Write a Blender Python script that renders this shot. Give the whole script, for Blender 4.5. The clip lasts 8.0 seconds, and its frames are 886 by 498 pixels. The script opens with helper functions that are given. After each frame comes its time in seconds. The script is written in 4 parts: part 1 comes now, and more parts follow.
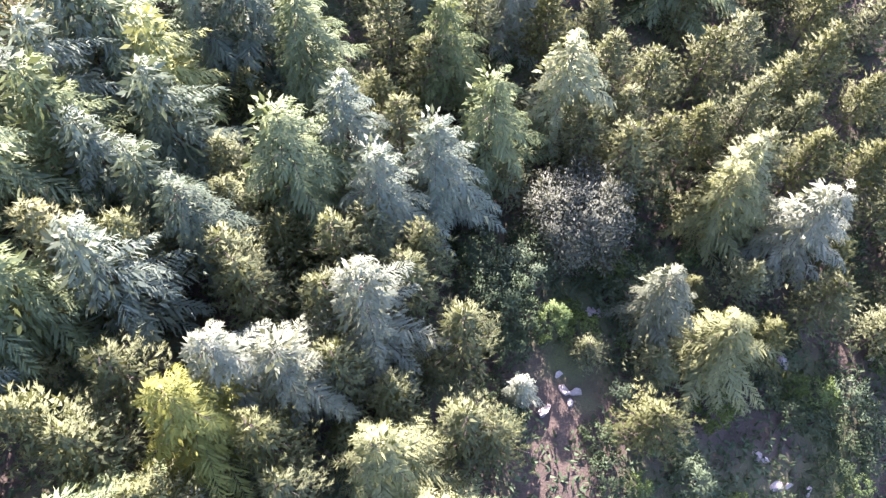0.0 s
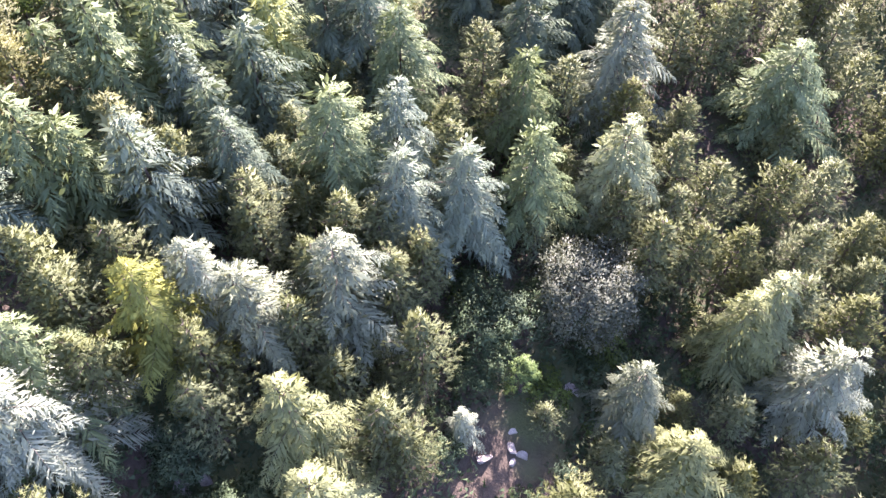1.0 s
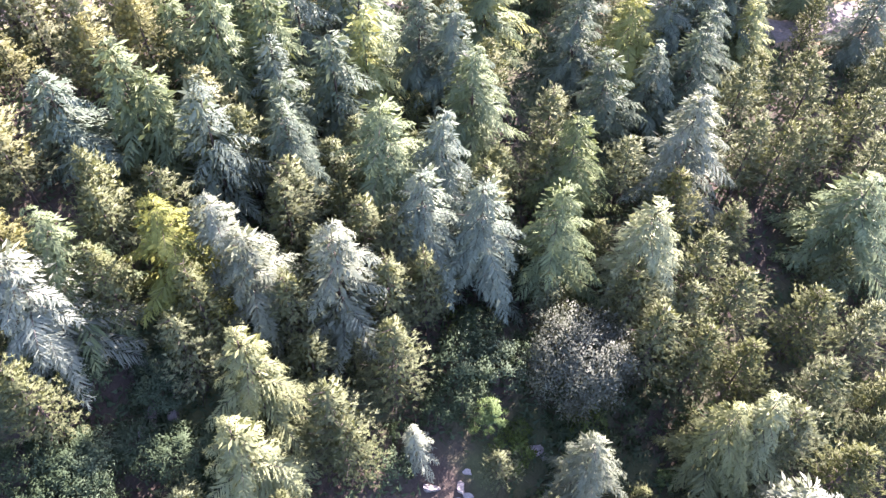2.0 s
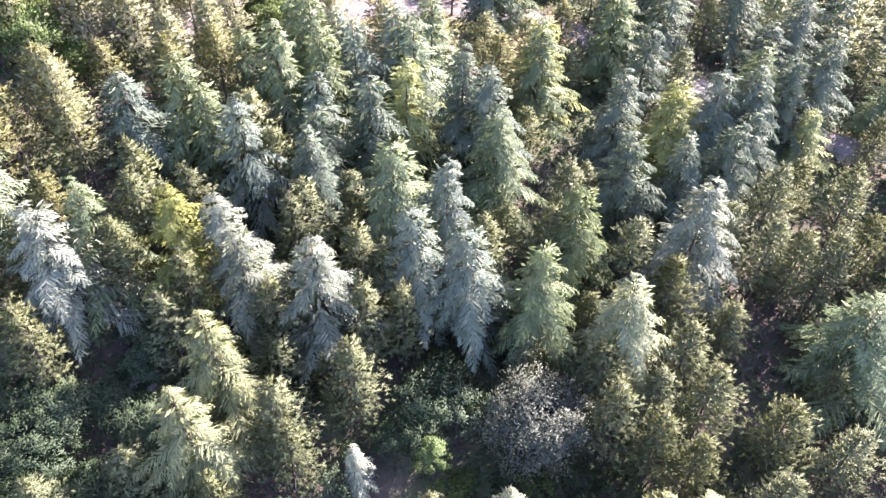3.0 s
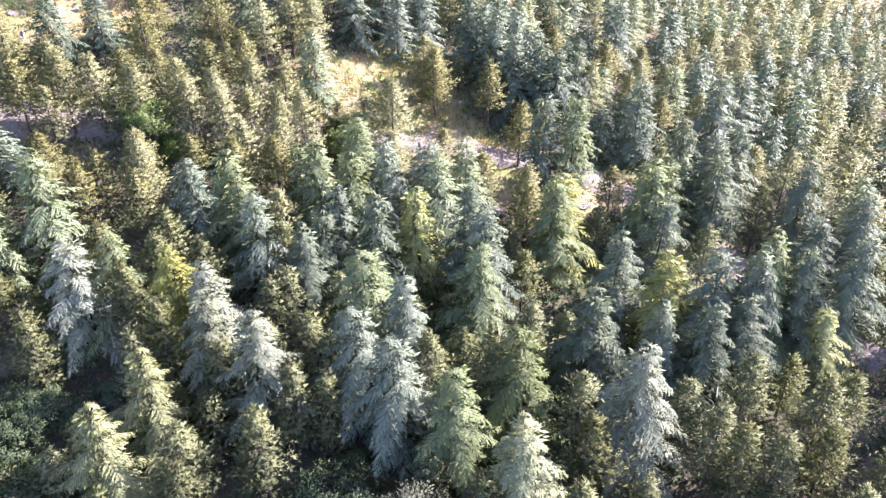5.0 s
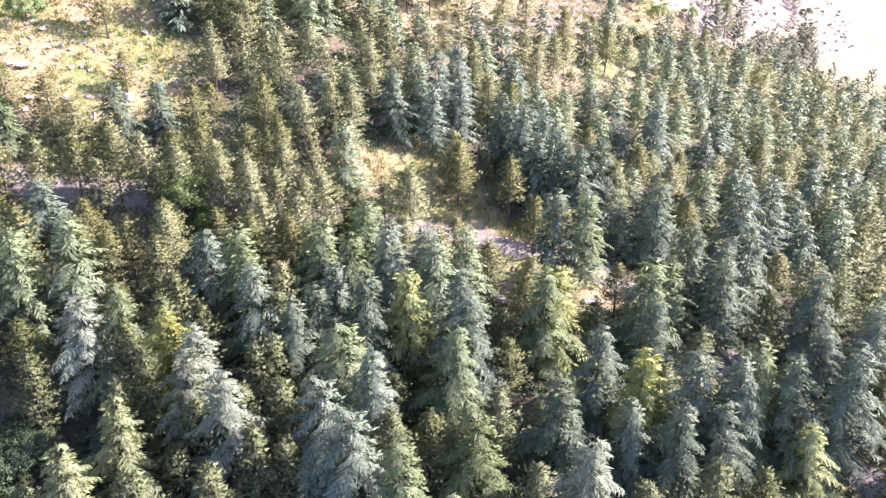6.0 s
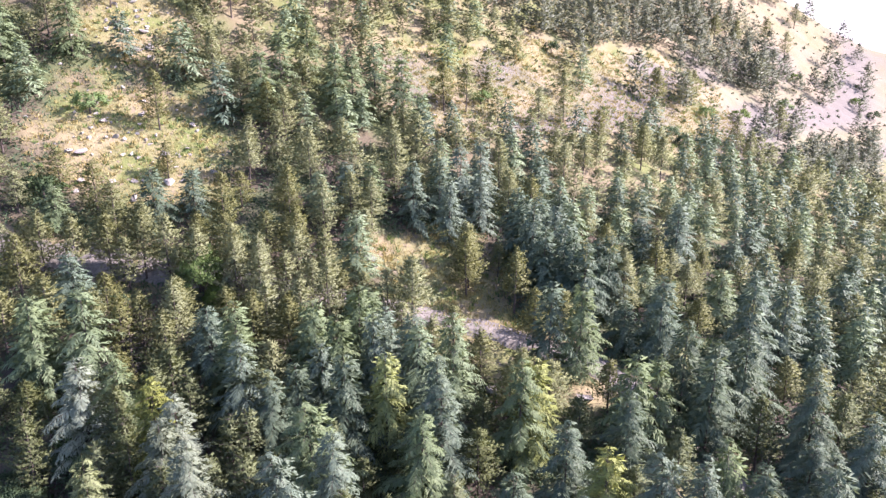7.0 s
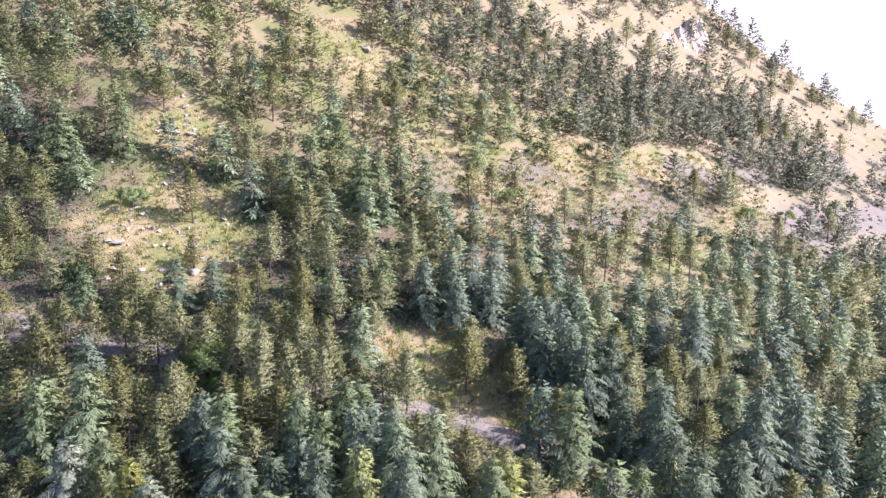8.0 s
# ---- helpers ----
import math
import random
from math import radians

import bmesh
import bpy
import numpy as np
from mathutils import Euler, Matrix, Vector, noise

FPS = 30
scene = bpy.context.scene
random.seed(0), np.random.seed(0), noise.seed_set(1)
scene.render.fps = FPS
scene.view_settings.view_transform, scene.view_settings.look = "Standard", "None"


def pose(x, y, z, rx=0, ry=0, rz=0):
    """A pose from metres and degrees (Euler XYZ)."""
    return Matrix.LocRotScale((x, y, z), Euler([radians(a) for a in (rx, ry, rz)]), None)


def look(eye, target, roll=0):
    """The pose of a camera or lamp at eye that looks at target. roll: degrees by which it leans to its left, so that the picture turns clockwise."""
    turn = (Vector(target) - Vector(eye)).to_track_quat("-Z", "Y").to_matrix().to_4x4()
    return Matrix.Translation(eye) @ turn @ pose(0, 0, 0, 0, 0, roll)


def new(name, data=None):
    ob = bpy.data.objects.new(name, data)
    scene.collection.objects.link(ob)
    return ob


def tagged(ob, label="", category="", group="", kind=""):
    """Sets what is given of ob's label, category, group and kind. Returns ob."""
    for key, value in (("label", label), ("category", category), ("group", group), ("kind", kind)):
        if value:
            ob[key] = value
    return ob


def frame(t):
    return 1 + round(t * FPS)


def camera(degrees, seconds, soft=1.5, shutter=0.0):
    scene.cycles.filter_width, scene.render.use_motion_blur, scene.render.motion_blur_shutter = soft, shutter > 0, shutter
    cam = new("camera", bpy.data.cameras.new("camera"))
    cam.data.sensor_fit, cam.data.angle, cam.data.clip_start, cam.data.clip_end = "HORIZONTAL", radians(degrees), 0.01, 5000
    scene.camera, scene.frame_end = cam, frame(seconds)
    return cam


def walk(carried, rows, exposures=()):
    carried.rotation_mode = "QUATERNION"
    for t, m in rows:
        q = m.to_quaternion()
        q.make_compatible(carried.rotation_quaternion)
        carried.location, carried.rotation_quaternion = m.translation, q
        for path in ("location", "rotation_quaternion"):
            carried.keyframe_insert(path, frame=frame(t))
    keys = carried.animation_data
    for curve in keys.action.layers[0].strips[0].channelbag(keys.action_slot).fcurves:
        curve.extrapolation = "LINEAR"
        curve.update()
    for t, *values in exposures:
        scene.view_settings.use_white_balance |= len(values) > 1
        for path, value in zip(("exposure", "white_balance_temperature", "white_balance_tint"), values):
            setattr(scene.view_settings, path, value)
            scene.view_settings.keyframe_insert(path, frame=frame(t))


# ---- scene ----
cam = camera(64.3, 8.0, soft=1.4)
METRES, EYE, TILT, LEAN, TURN = 80.0, 45.0, -63.75, 0.0, 0.0
ROWS = [
    (0.0, 0.0, 0.0, 0.0, 0.0, 0.0, -0.0),
    (0.5, 0.0564, -0.0104, -0.0172, 5.15, 2.39, -10.5),
    (1.0, 0.1237, -0.016, -0.0269, 10.72, 4.34, -20.94),
    (2.5, 0.3009, 0.0018, 0.0126, 27.74, 4.24, -43.7),
    (3.0, 0.357, 0.0183, 0.0468, 34.05, 2.9, -48.91),
    (3.5, 0.3995, 0.0349, 0.0817, 39.87, 1.18, -52.64),
    (4.0, 0.4441, 0.0576, 0.1275, 47.18, -1.39, -56.25),
    (4.5, 0.4774, 0.0786, 0.1727, 54.3, -4.5, -58.78),
    (6.0, 0.5538, 0.156, 0.327, 79.45, -15.42, -63.3),
    (6.5, 0.5675, 0.1797, 0.3778, 87.12, -18.88, -63.66),
    (7.0, 0.5789, 0.2064, 0.437, 94.83, -21.77, -63.58),
    (7.5, 0.5855, 0.2301, 0.4888, 101.2, -23.85, -63.22),
    (8.0, 0.5886, 0.2568, 0.5479, 107.97, -25.74, -62.52),
]
walk(cam, [(t, pose(0, 0, EYE, TILT, LEAN, TURN) @ pose(METRES * x, METRES * y, METRES * z, 90 + pitch, roll, yaw)) for t, x, y, z, yaw, pitch, roll in ROWS], exposures=[(0.0, 3.03, 6350.0, 43.0), (4.5, 2.68, 6200.0, 42.0), (6.0, 2.32, 6200.0, 40.0), (8.0, 1.64, 6000.0, 35.0)])

# ---- light ----
SUN_TURN, SUN_HEIGHT = 4.0, 36.0   # degrees: left of +y, above the horizon
world = bpy.data.worlds.new("sky")
world.use_nodes = True
scene.world = world
wt = world.node_tree
sky = wt.nodes.new("ShaderNodeTexSky")
sky.sky_type, sky.sun_disc = "NISHITA", False
sky.sun_elevation, sky.sun_rotation = radians(SUN_HEIGHT), radians(-SUN_TURN)
sky.air_density, sky.dust_density, sky.ozone_density, sky.altitude = 1.0, 2.5, 1.0, 900
wt.nodes["Background"].inputs["Strength"].default_value = 0.112
wt.links.new(sky.outputs["Color"], wt.nodes["Background"].inputs["Color"])
sun = new("sun", bpy.data.lights.new("sun", "SUN"))
sun.data.energy, sun.data.angle, sun.data.color = 4.5, radians(0.6), (1.0, 0.925, 0.81)
sa, sh = radians(SUN_TURN), radians(SUN_HEIGHT)
sun.matrix_world = look((-60 * math.sin(sa), 60 * math.cos(sa), 60 * math.tan(sh) + 60), (0, 0, 60))


# hazy bright sky low behind the ridge, far off
def haze_backdrop():
    m = bpy.data.materials.new("bright_haze")
    m.use_nodes = True
    nt = m.node_tree
    em = nt.nodes.new("ShaderNodeEmission")
    em.inputs["Color"].default_value, em.inputs["Strength"].default_value = (1.0, 0.985, 0.96, 1), 0.5
    nt.links.new(em.outputs[0], nt.nodes["Material Output"].inputs["Surface"])
    v, f = [], []
    for i in range(13):
        a = radians(60 + 6 * i - 40)
        for z in (-160, 700):
            v.append((47 - 1500 * math.sin(a), 48 + 1500 * math.cos(a), z))
        if i:
            f.append((2 * i - 2, 2 * i, 2 * i + 1, 2 * i - 1))
    me = bpy.data.meshes.new("backdrop")
    me.from_pydata(v, [], f)
    me.materials.append(m)
    tagged(new("backdrop", me), "bright white hazy sky beyond the ridge", "sky", kind="structure")


haze_backdrop()


# ---- materials ----
def material(name):
    m = bpy.data.materials.new(name)
    m.use_nodes = True
    nt = m.node_tree
    return m, nt, nt.nodes["Principled BSDF"], nt.nodes["Material Output"]


def ramp(nt, fac, stops):
    r = nt.nodes.new("ShaderNodeValToRGB")
    el = r.color_ramp.elements
    while len(el) < len(stops):
        el.new(0.5)
    for e, (p, c) in zip(el, stops):
        e.position, e.color = p, (*c, 1)
    nt.links.new(fac, r.inputs["Fac"])
    return r.outputs["Color"]


def noise_fac(nt, scale, detail=4.0, coords=None):
    n = nt.nodes.new("ShaderNodeTexNoise")
    n.inputs["Scale"].default_value, n.inputs["Detail"].default_value = scale, detail
    if coords is None:
        g = nt.nodes.new("ShaderNodeNewGeometry")
        coords = g.outputs["Position"]
    nt.links.new(coords, n.inputs["Vector"])
    return n.outputs["Fac"]


def mix(nt, fac, a, b, kind="MIX"):
    n = nt.nodes.new("ShaderNodeMix")
    n.data_type, n.blend_type = "RGBA", kind
    for sock, v in ((n.inputs[0], fac), (n.inputs[6], a), (n.inputs[7], b)):
        if isinstance(v, (int, float)):
            sock.default_value = v
        elif isinstance(v, tuple):
            sock.default_value = (*v, 1)
        else:
            nt.links.new(v, sock)
    return n.outputs[2]


def foliage(name, dark, mid, pale, glow=0.35, rough=0.55):
    """Needles or leaves: colour varies from blade to blade, in clumps and from tree to tree; light shines through."""
    m, nt, bsdf, out = material(name)
    geo = nt.nodes.new("ShaderNodeNewGeometry")
    col = ramp(nt, geo.outputs["Random Per Island"], ((0.0, tuple(0.18 * a + 0.82 * b for a, b in zip(dark, mid))), (0.5, mid), (1.0, tuple(0.88 * a + 0.12 * b for a, b in zip(mid, pale)))))
    clump = noise_fac(nt, 0.9, 2.0)
    col = mix(nt, clump, col, mix(nt, 0.55, col, pale))
    info = nt.nodes.new("ShaderNodeObjectInfo")
    hsv = nt.nodes.new("ShaderNodeHueSaturation")
    for key, lo, hi in (("Value", 0.78, 1.22), ("Hue", 0.488, 0.512), ("Saturation", 1.15, 0.85)):
        mr = nt.nodes.new("ShaderNodeMapRange")
        mr.inputs["To Min"].default_value, mr.inputs["To Max"].default_value = lo, hi
        nt.links.new(info.outputs["Random"], mr.inputs["Value"])
        nt.links.new(mr.outputs["Result"], hsv.inputs[key])
    nt.links.new(col, hsv.inputs["Color"])
    nt.links.new(hsv.outputs["Color"], bsdf.inputs["Base Color"])
    bsdf.inputs["Roughness"].default_value = rough
    bsdf.inputs["Specular IOR Level"].default_value = 0.2
    tr = nt.nodes.new("ShaderNodeBsdfTranslucent")
    nt.links.new(mix(nt, 1.0, hsv.outputs["Color"], (1.0, 0.97, 0.72), "MULTIPLY"), tr.inputs["Color"])
    ms = nt.nodes.new("ShaderNodeMixShader")
    ms.inputs["Fac"].default_value = glow
    nt.links.new(bsdf.outputs[0], ms.inputs[1])
    nt.links.new(tr.outputs[0], ms.inputs[2])
    nt.links.new(ms.outputs[0], out.inputs["Surface"])
    return m


def rough_surface(name, a, b, c, scale, rough=0.9, bump=0.4, fine=6.0):
    m, nt, bsdf, out = material(name)
    big, small = noise_fac(nt, scale), noise_fac(nt, scale * fine, 6.0)
    col = ramp(nt, big, ((0.3, a), (0.5, b), (0.72, c)))
    col = mix(nt, 0.5, col, ramp(nt, small, ((0.35, tuple(v * 0.55 for v in b)), (0.65, tuple(min(1, v * 1.35) for v in b)))), "MIX")
    nt.links.new(col, bsdf.inputs["Base Color"])
    bsdf.inputs["Roughness"].default_value = rough
    bm = nt.nodes.new("ShaderNodeBump")
    bm.inputs["Strength"].default_value = bump
    bm.inputs["Distance"].default_value = 0.05
    nt.links.new(small, bm.inputs["Height"])
    nt.links.new(bm.outputs[0], bsdf.inputs["Normal"])
    return m


BLUE = foliage("blue_cedar_needles", (0.05, 0.092, 0.066), (0.105, 0.163, 0.114), (0.215, 0.258, 0.165), 0.28)
SILVER = foliage("silver_cedar_needles", (0.085, 0.12, 0.09), (0.18, 0.235, 0.172), (0.32, 0.36, 0.245), 0.3)
PALE = foliage("pale_green_cedar_needles", (0.085, 0.12, 0.055), (0.185, 0.232, 0.113), (0.31, 0.345, 0.175), 0.32)
GREEN = foliage("green_cedar_needles", (0.055, 0.098, 0.05), (0.125, 0.19, 0.095), (0.25, 0.3, 0.145), 0.3)
YELLOW = foliage("yellow_cedar_needles", (0.104, 0.140, 0.040), (0.200, 0.244, 0.068), (0.312, 0.340, 0.136), 0.26)
OLIVE = foliage("pine_needles", (0.055, 0.08, 0.037), (0.108, 0.138, 0.062), (0.175, 0.2, 0.092), 0.3)
DRY_OLIVE = foliage("sunny_pine_needles", (0.075, 0.1, 0.045), (0.155, 0.18, 0.08), (0.26, 0.275, 0.13), 0.34)
# needles of the ridge pines: distance haze is put into their paler, greyer colour
HAZED_RIDGE = foliage("hazed_ridge_needles", (0.09, 0.12, 0.095), (0.16, 0.195, 0.15), (0.24, 0.265, 0.2), 0.32)
DEEP_BLUE = foliage("deep_blue_cedar_needles", (0.045, 0.09, 0.068), (0.1, 0.16, 0.116), (0.215, 0.265, 0.175), 0.24)
DEEP_GREEN = foliage("deep_green_cedar_needles", (0.055, 0.1, 0.055), (0.125, 0.19, 0.1), (0.25, 0.3, 0.155), 0.26)
GREY_LEAF = foliage("grey_oak_leaves", (0.07, 0.09, 0.062), (0.1, 0.125, 0.085), (0.13, 0.155, 0.11), 0.3)
DARK_LEAF = foliage("dark_shrub_leaves", (0.025, 0.048, 0.028), (0.052, 0.09, 0.045), (0.1, 0.15, 0.075), 0.25, 0.65)
FRESH_LEAF = foliage("fresh_shrub_leaves", (0.05, 0.095, 0.026), (0.1, 0.17, 0.048), (0.18, 0.255, 0.08), 0.4)
DRY_GRASS = foliage("dry_grass_blades", (0.18, 0.16, 0.06), (0.32, 0.27, 0.11), (0.42, 0.38, 0.18), 0.3)
BARK = rough_surface("bark", (0.035, 0.03, 0.027), (0.075, 0.06, 0.052), (0.14, 0.115, 0.10), 3.0)
DEAD = rough_surface("dead_wood", (0.14, 0.11, 0.10), (0.22, 0.18, 0.16), (0.34, 0.29, 0.26), 3.0)
ROCK = rough_surface("limestone", (0.18, 0.168, 0.152), (0.30, 0.282, 0.255), (0.44, 0.42, 0.385), 1.2, 0.9, 0.7)
CLIFF = rough_surface("cliff_rock", (0.32, 0.27, 0.22), (0.46, 0.4, 0.34), (0.58, 0.53, 0.46), 0.25, 0.95, 0.8)
ROAD = rough_surface("road_gravel", (0.11, 0.103, 0.092), (0.165, 0.155, 0.138), (0.23, 0.217, 0.195), 0.7, 0.9, 0.3)


def ground_material():
    """Forest litter, dry grass, green grass and scree; the mesh says where each kind of cover lies."""
    m, nt, bsdf, out = material("hillside_soil")
    at = nt.nodes.new("ShaderNodeVertexColor")
    at.layer_name = "cover"
    sep = nt.nodes.new("ShaderNodeSeparateColor")
    nt.links.new(at.outputs["Color"], sep.inputs["Color"])
    big, mid, fine = noise_fac(nt, 0.13), noise_fac(nt, 0.9, 6.0), noise_fac(nt, 6.0, 6.0)
    litter = mix(nt, mid, (0.038, 0.032, 0.024), (0.09, 0.072, 0.054))
    litter = mix(nt, ramp(nt, big, ((0.45, (0, 0, 0)), (0.6, (1, 1, 1)))), litter, mix(nt, fine, (0.05, 0.07, 0.03), (0.10, 0.12, 0.05)))
    straw = mix(nt, fine, (0.165, 0.14, 0.072), (0.33, 0.28, 0.16))
    greenish = mix(nt, fine, (0.08, 0.105, 0.03), (0.20, 0.22, 0.07))
    grass = mix(nt, ramp(nt, big, ((0.42, (0, 0, 0)), (0.62, (1, 1, 1)))), straw, greenish)
    earth = mix(nt, fine, (0.15, 0.118, 0.082), (0.29, 0.24, 0.168))
    grass = mix(nt, ramp(nt, mid, ((0.56, (0, 0, 0)), (0.7, (1, 1, 1)))), grass, earth)
    scree = mix(nt, fine, (0.105, 0.096, 0.084), (0.185, 0.17, 0.15))
    tan = mix(nt, fine, (0.15, 0.12, 0.085), (0.26, 0.215, 0.155))
    grass = mix(nt, sep.outputs[2], grass, mix(nt, mid, tan, grass))
    col = mix(nt, sep.outputs[0], litter, grass)
    col = mix(nt, sep.outputs[1], col, scree)
    nt.links.new(col, bsdf.inputs["Base Color"])
    bsdf.inputs["Roughness"].default_value = 0.95
    b = nt.nodes.new("ShaderNodeBump")
    b.inputs["Strength"].default_value, b.inputs["Distance"].default_value = 0.6, 0.15
    nt.links.new(fine, b.inputs["Height"])
    nt.links.new(b.outputs[0], bsdf.inputs["Normal"])
    return m


# ---- the hillside ----
def height(x, y):
    """The hill's shape: rises to -x and to -y, with a spur whose crest runs along x = -254."""
    x, y = np.asarray(x, float), np.asarray(y, float)
    xc, yc = np.clip(x, -320, 70), np.clip(y, -120, 210)
    u, v = xc / 50, yc / 50
    z = (-2.593 - 17.915 * u + 3.126 * v + 3.771 * u * u + 14.216 * u * v + 0.088 * v * v
         - 0.229 * u ** 3 + 0.029 * u * u * v - 1.146 * u * v * v)
    z = z - 1.3 * np.maximum(0, -254 - x) - 0.25 * np.maximum(0, x - 70) - 0.2 * np.maximum(0, y - 210)
    z = z + 0.22 * np.sin(0.71 * x + 0.3 * y) * np.sin(0.53 * y - 0.2 * x) + 0.12 * np.sin(1.9 * x) * np.sin(1.7 * y + 0.6 * x)
    return np.maximum(z, -160)


def at_ground(x, y):
    return float(height(x, y))


ROAD_LINE = [(-37.0, -75.0), (-39.7, -27.5), (-41.0, 0.0), (-41.2, 13.0), (-40.4, 28.7), (-39.4, 40.2), (-37.6, 46.0), (-33.4, 56.5),
             (-27.5, 60.5), (-21.6, 62.6), (-15.5, 65.2), (0.0, 68.2), (5.0, 72.0), (9.0, 82.0), (12.0, 110.0)]
OPEN_SLOPE = [(-104, 19), (-83, 27), (-97, 53), (-119, 79), (-107, 89), (-154, 140), (-190, 190), (-270, 230), (-275, 143), (-275, 90),
              (-174, 36), (-173, 50), (-188, 72), (-138, 53), (-124, 48), (-114, 34)]
PINE_BLOCK = [(-133, 53), (-179, 67), (-192, 86), (-210, 112), (-217, 133), (-190, 139), (-171, 123), (-166, 94), (-147, 73)]
GLADES = [(-48, 36.5, 11, 8.5), (-61, -13, 11, 14), (-81, -20, 8, 9), (-119, 5, 8, 13), (-51, 25.5, 5, 4.5), (-90, 33, 6, 8), (-35, 43.5, 6, 6), (-29, 51.5, 3.5, 6), (-17, 61, 5, 4), (-222, 100, 22, 14)]   # x, y, radii


def spline(points, n):
    p = np.array(points, float)
    s = np.concatenate([[0], np.cumsum(np.hypot(*np.diff(p, axis=0).T))])
    q = np.linspace(0, s[-1], n)
    out = np.stack([np.interp(q, s, p[:, i]) for i in (0, 1)], 1)
    for _ in range(6):
        out[1:-1] = (out[:-2] + 2 * out[1:-1] + out[2:]) / 4
    return out


ROAD_MID = spline(ROAD_LINE, 150)


def road_gap(x, y):
    """Distance to the middle of the road."""
    x, y = np.atleast_1d(x), np.atleast_1d(y)
    d = np.full(x.shape, 1e9)
    for a, b in ROAD_MID:
        d = np.minimum(d, (x - a) ** 2 + (y - b) ** 2)
    return np.sqrt(d)


def inside(poly, x, y):
    x, y = np.atleast_1d(np.asarray(x, float)), np.atleast_1d(np.asarray(y, float))
    hit = np.zeros(x.shape, bool)
    for (x0, y0), (x1, y1) in zip(poly, poly[1:] + poly[:1]):
        if y0 != y1:
            cross = ((y0 > y) != (y1 > y)) & (x < (x1 - x0) * (y - y0) / (y1 - y0) + x0)
            hit ^= cross
    return hit


def openness(x, y):
    """0 in the closed wood, 1 on open grass."""
    x, y = np.atleast_1d(np.asarray(x, float)), np.atleast_1d(np.asarray(y, float))
    wob = 0.25 * np.sin(0.6 * x + 0.4 * y) + 0.2 * np.sin(0.9 * y - 0.5 * x + 1.0)
    o = np.zeros(x.shape)
    for a, b, ra, rb in GLADES:
        d = ((x - a) / ra) ** 2 + ((y - b) / rb) ** 2 + wob
        o = np.maximum(o, np.clip(1.6 - d, 0, 1))
    slope = inside(OPEN_SLOPE, x, y) & ~inside(PINE_BLOCK, x, y)
    return np.maximum(o, slope * 1.0)


def raw_mesh(name, verts, faces_flat, sizes):
    """A mesh from arrays; sizes gives the corners of each face."""
    me = bpy.data.meshes.new(name)
    verts, faces_flat = np.asarray(verts, np.float32), np.asarray(faces_flat, np.int32)
    me.vertices.add(len(verts))
    me.vertices.foreach_set("co", verts.ravel())
    me.loops.add(len(faces_flat))
    me.loops.foreach_set("vertex_index", faces_flat)
    n = len(faces_flat) // sizes
    me.polygons.add(n)
    me.polygons.foreach_set("loop_start", np.arange(0, n * sizes, sizes, dtype=np.int32))
    me.update(calc_edges=True)
    me.validate()
    return me


def steps(lo, hi, core_lo, core_hi, fine, coarse_n):
    a = -np.geomspace(core_lo * -1 + 4, -lo, coarse_n)[::-1] if core_lo < 0 else np.linspace(lo, core_lo, coarse_n)
    b = np.geomspace(core_hi + 4, hi, coarse_n)
    return np.concatenate([a, np.arange(core_lo, core_hi, fine), b])


gx, gy = steps(-3000, 3000, -270, 45, 1.7, 14), steps(-3000, 3000, -95, 195, 1.7, 14)
X, Y = np.meshgrid(gx, gy, indexing="ij")
gz = height(X, Y)
nx, ny = X.shape
idx = np.arange(nx * ny).reshape(nx, ny)
quads = np.stack([idx[:-1, :-1], idx[1:, :-1], idx[1:, 1:], idx[:-1, 1:]], -1).reshape(-1)
ground_mesh = raw_mesh("ground", np.stack([X, Y, gz], -1).reshape(-1, 3), quads, 4)
cover = np.ones((nx * ny, 4), np.float32)
fx, fy = X.ravel(), Y.ravel()
cover[:, 0] = np.maximum(np.maximum(openness(fx, fy), np.clip(1.6 - road_gap(fx, fy) / 3.2, 0, 0.7)), np.clip((-66 - fx) / 40, 0, 0.8))
scree_line = np.clip((fx + 136 + 0.95 * (fy - 60)) / 14 + 0.5 * np.sin(0.13 * fx - 0.19 * fy) + 0.35 * np.sin(0.41 * fx + 0.23 * fy), 0, 1)
cover[:, 1] = scree_line * inside(OPEN_SLOPE, fx, fy) * np.clip(0.75 + 0.5 * np.sin(0.16 * fx + 0.21 * fy + 1.3 * np.sin(0.07 * fx)), 0, 1)
cover[:, 2] = np.clip((-150 - fx) / 40, 0, 1)
att = ground_mesh.color_attributes.new("cover", "FLOAT_COLOR", "POINT")
att.data.foreach_set("color", cover.ravel())
ground_mesh.polygons.foreach_set("use_smooth", np.ones(len(ground_mesh.polygons), bool))
ground_mesh.materials.append(ground_material())
tagged(new("ground", ground_mesh), "steep hillside with forest litter, dry yellow grass and pale scree", "hillside", kind="structure")

# the road: a strip with a crown and crumbled edges
tang = np.gradient(ROAD_MID, axis=0)
tang /= np.linalg.norm(tang, axis=1)[:, None]
side = np.stack([-tang[:, 1], tang[:, 0]], 1)
rv, offs = [], (-2.7, -1.35, -0.7, 0.0, 0.7, 1.35, 2.7)
for i, (p, s) in enumerate(zip(ROAD_MID, side)):
    mid_z = at_ground(*p) + 0.12
    for o in offs:
        q = p + s * (o + 0.12 * math.sin(i * 1.7 + o) * (abs(o) > 1.3))
        edge = max(at_ground(*q) + 0.06, mid_z) if abs(o) < 1.45 else at_ground(*q) - 0.15
        rv.append((q[0], q[1], edge + 0.04 * (1 - (o / 1.8) ** 2)))
k = len(offs)
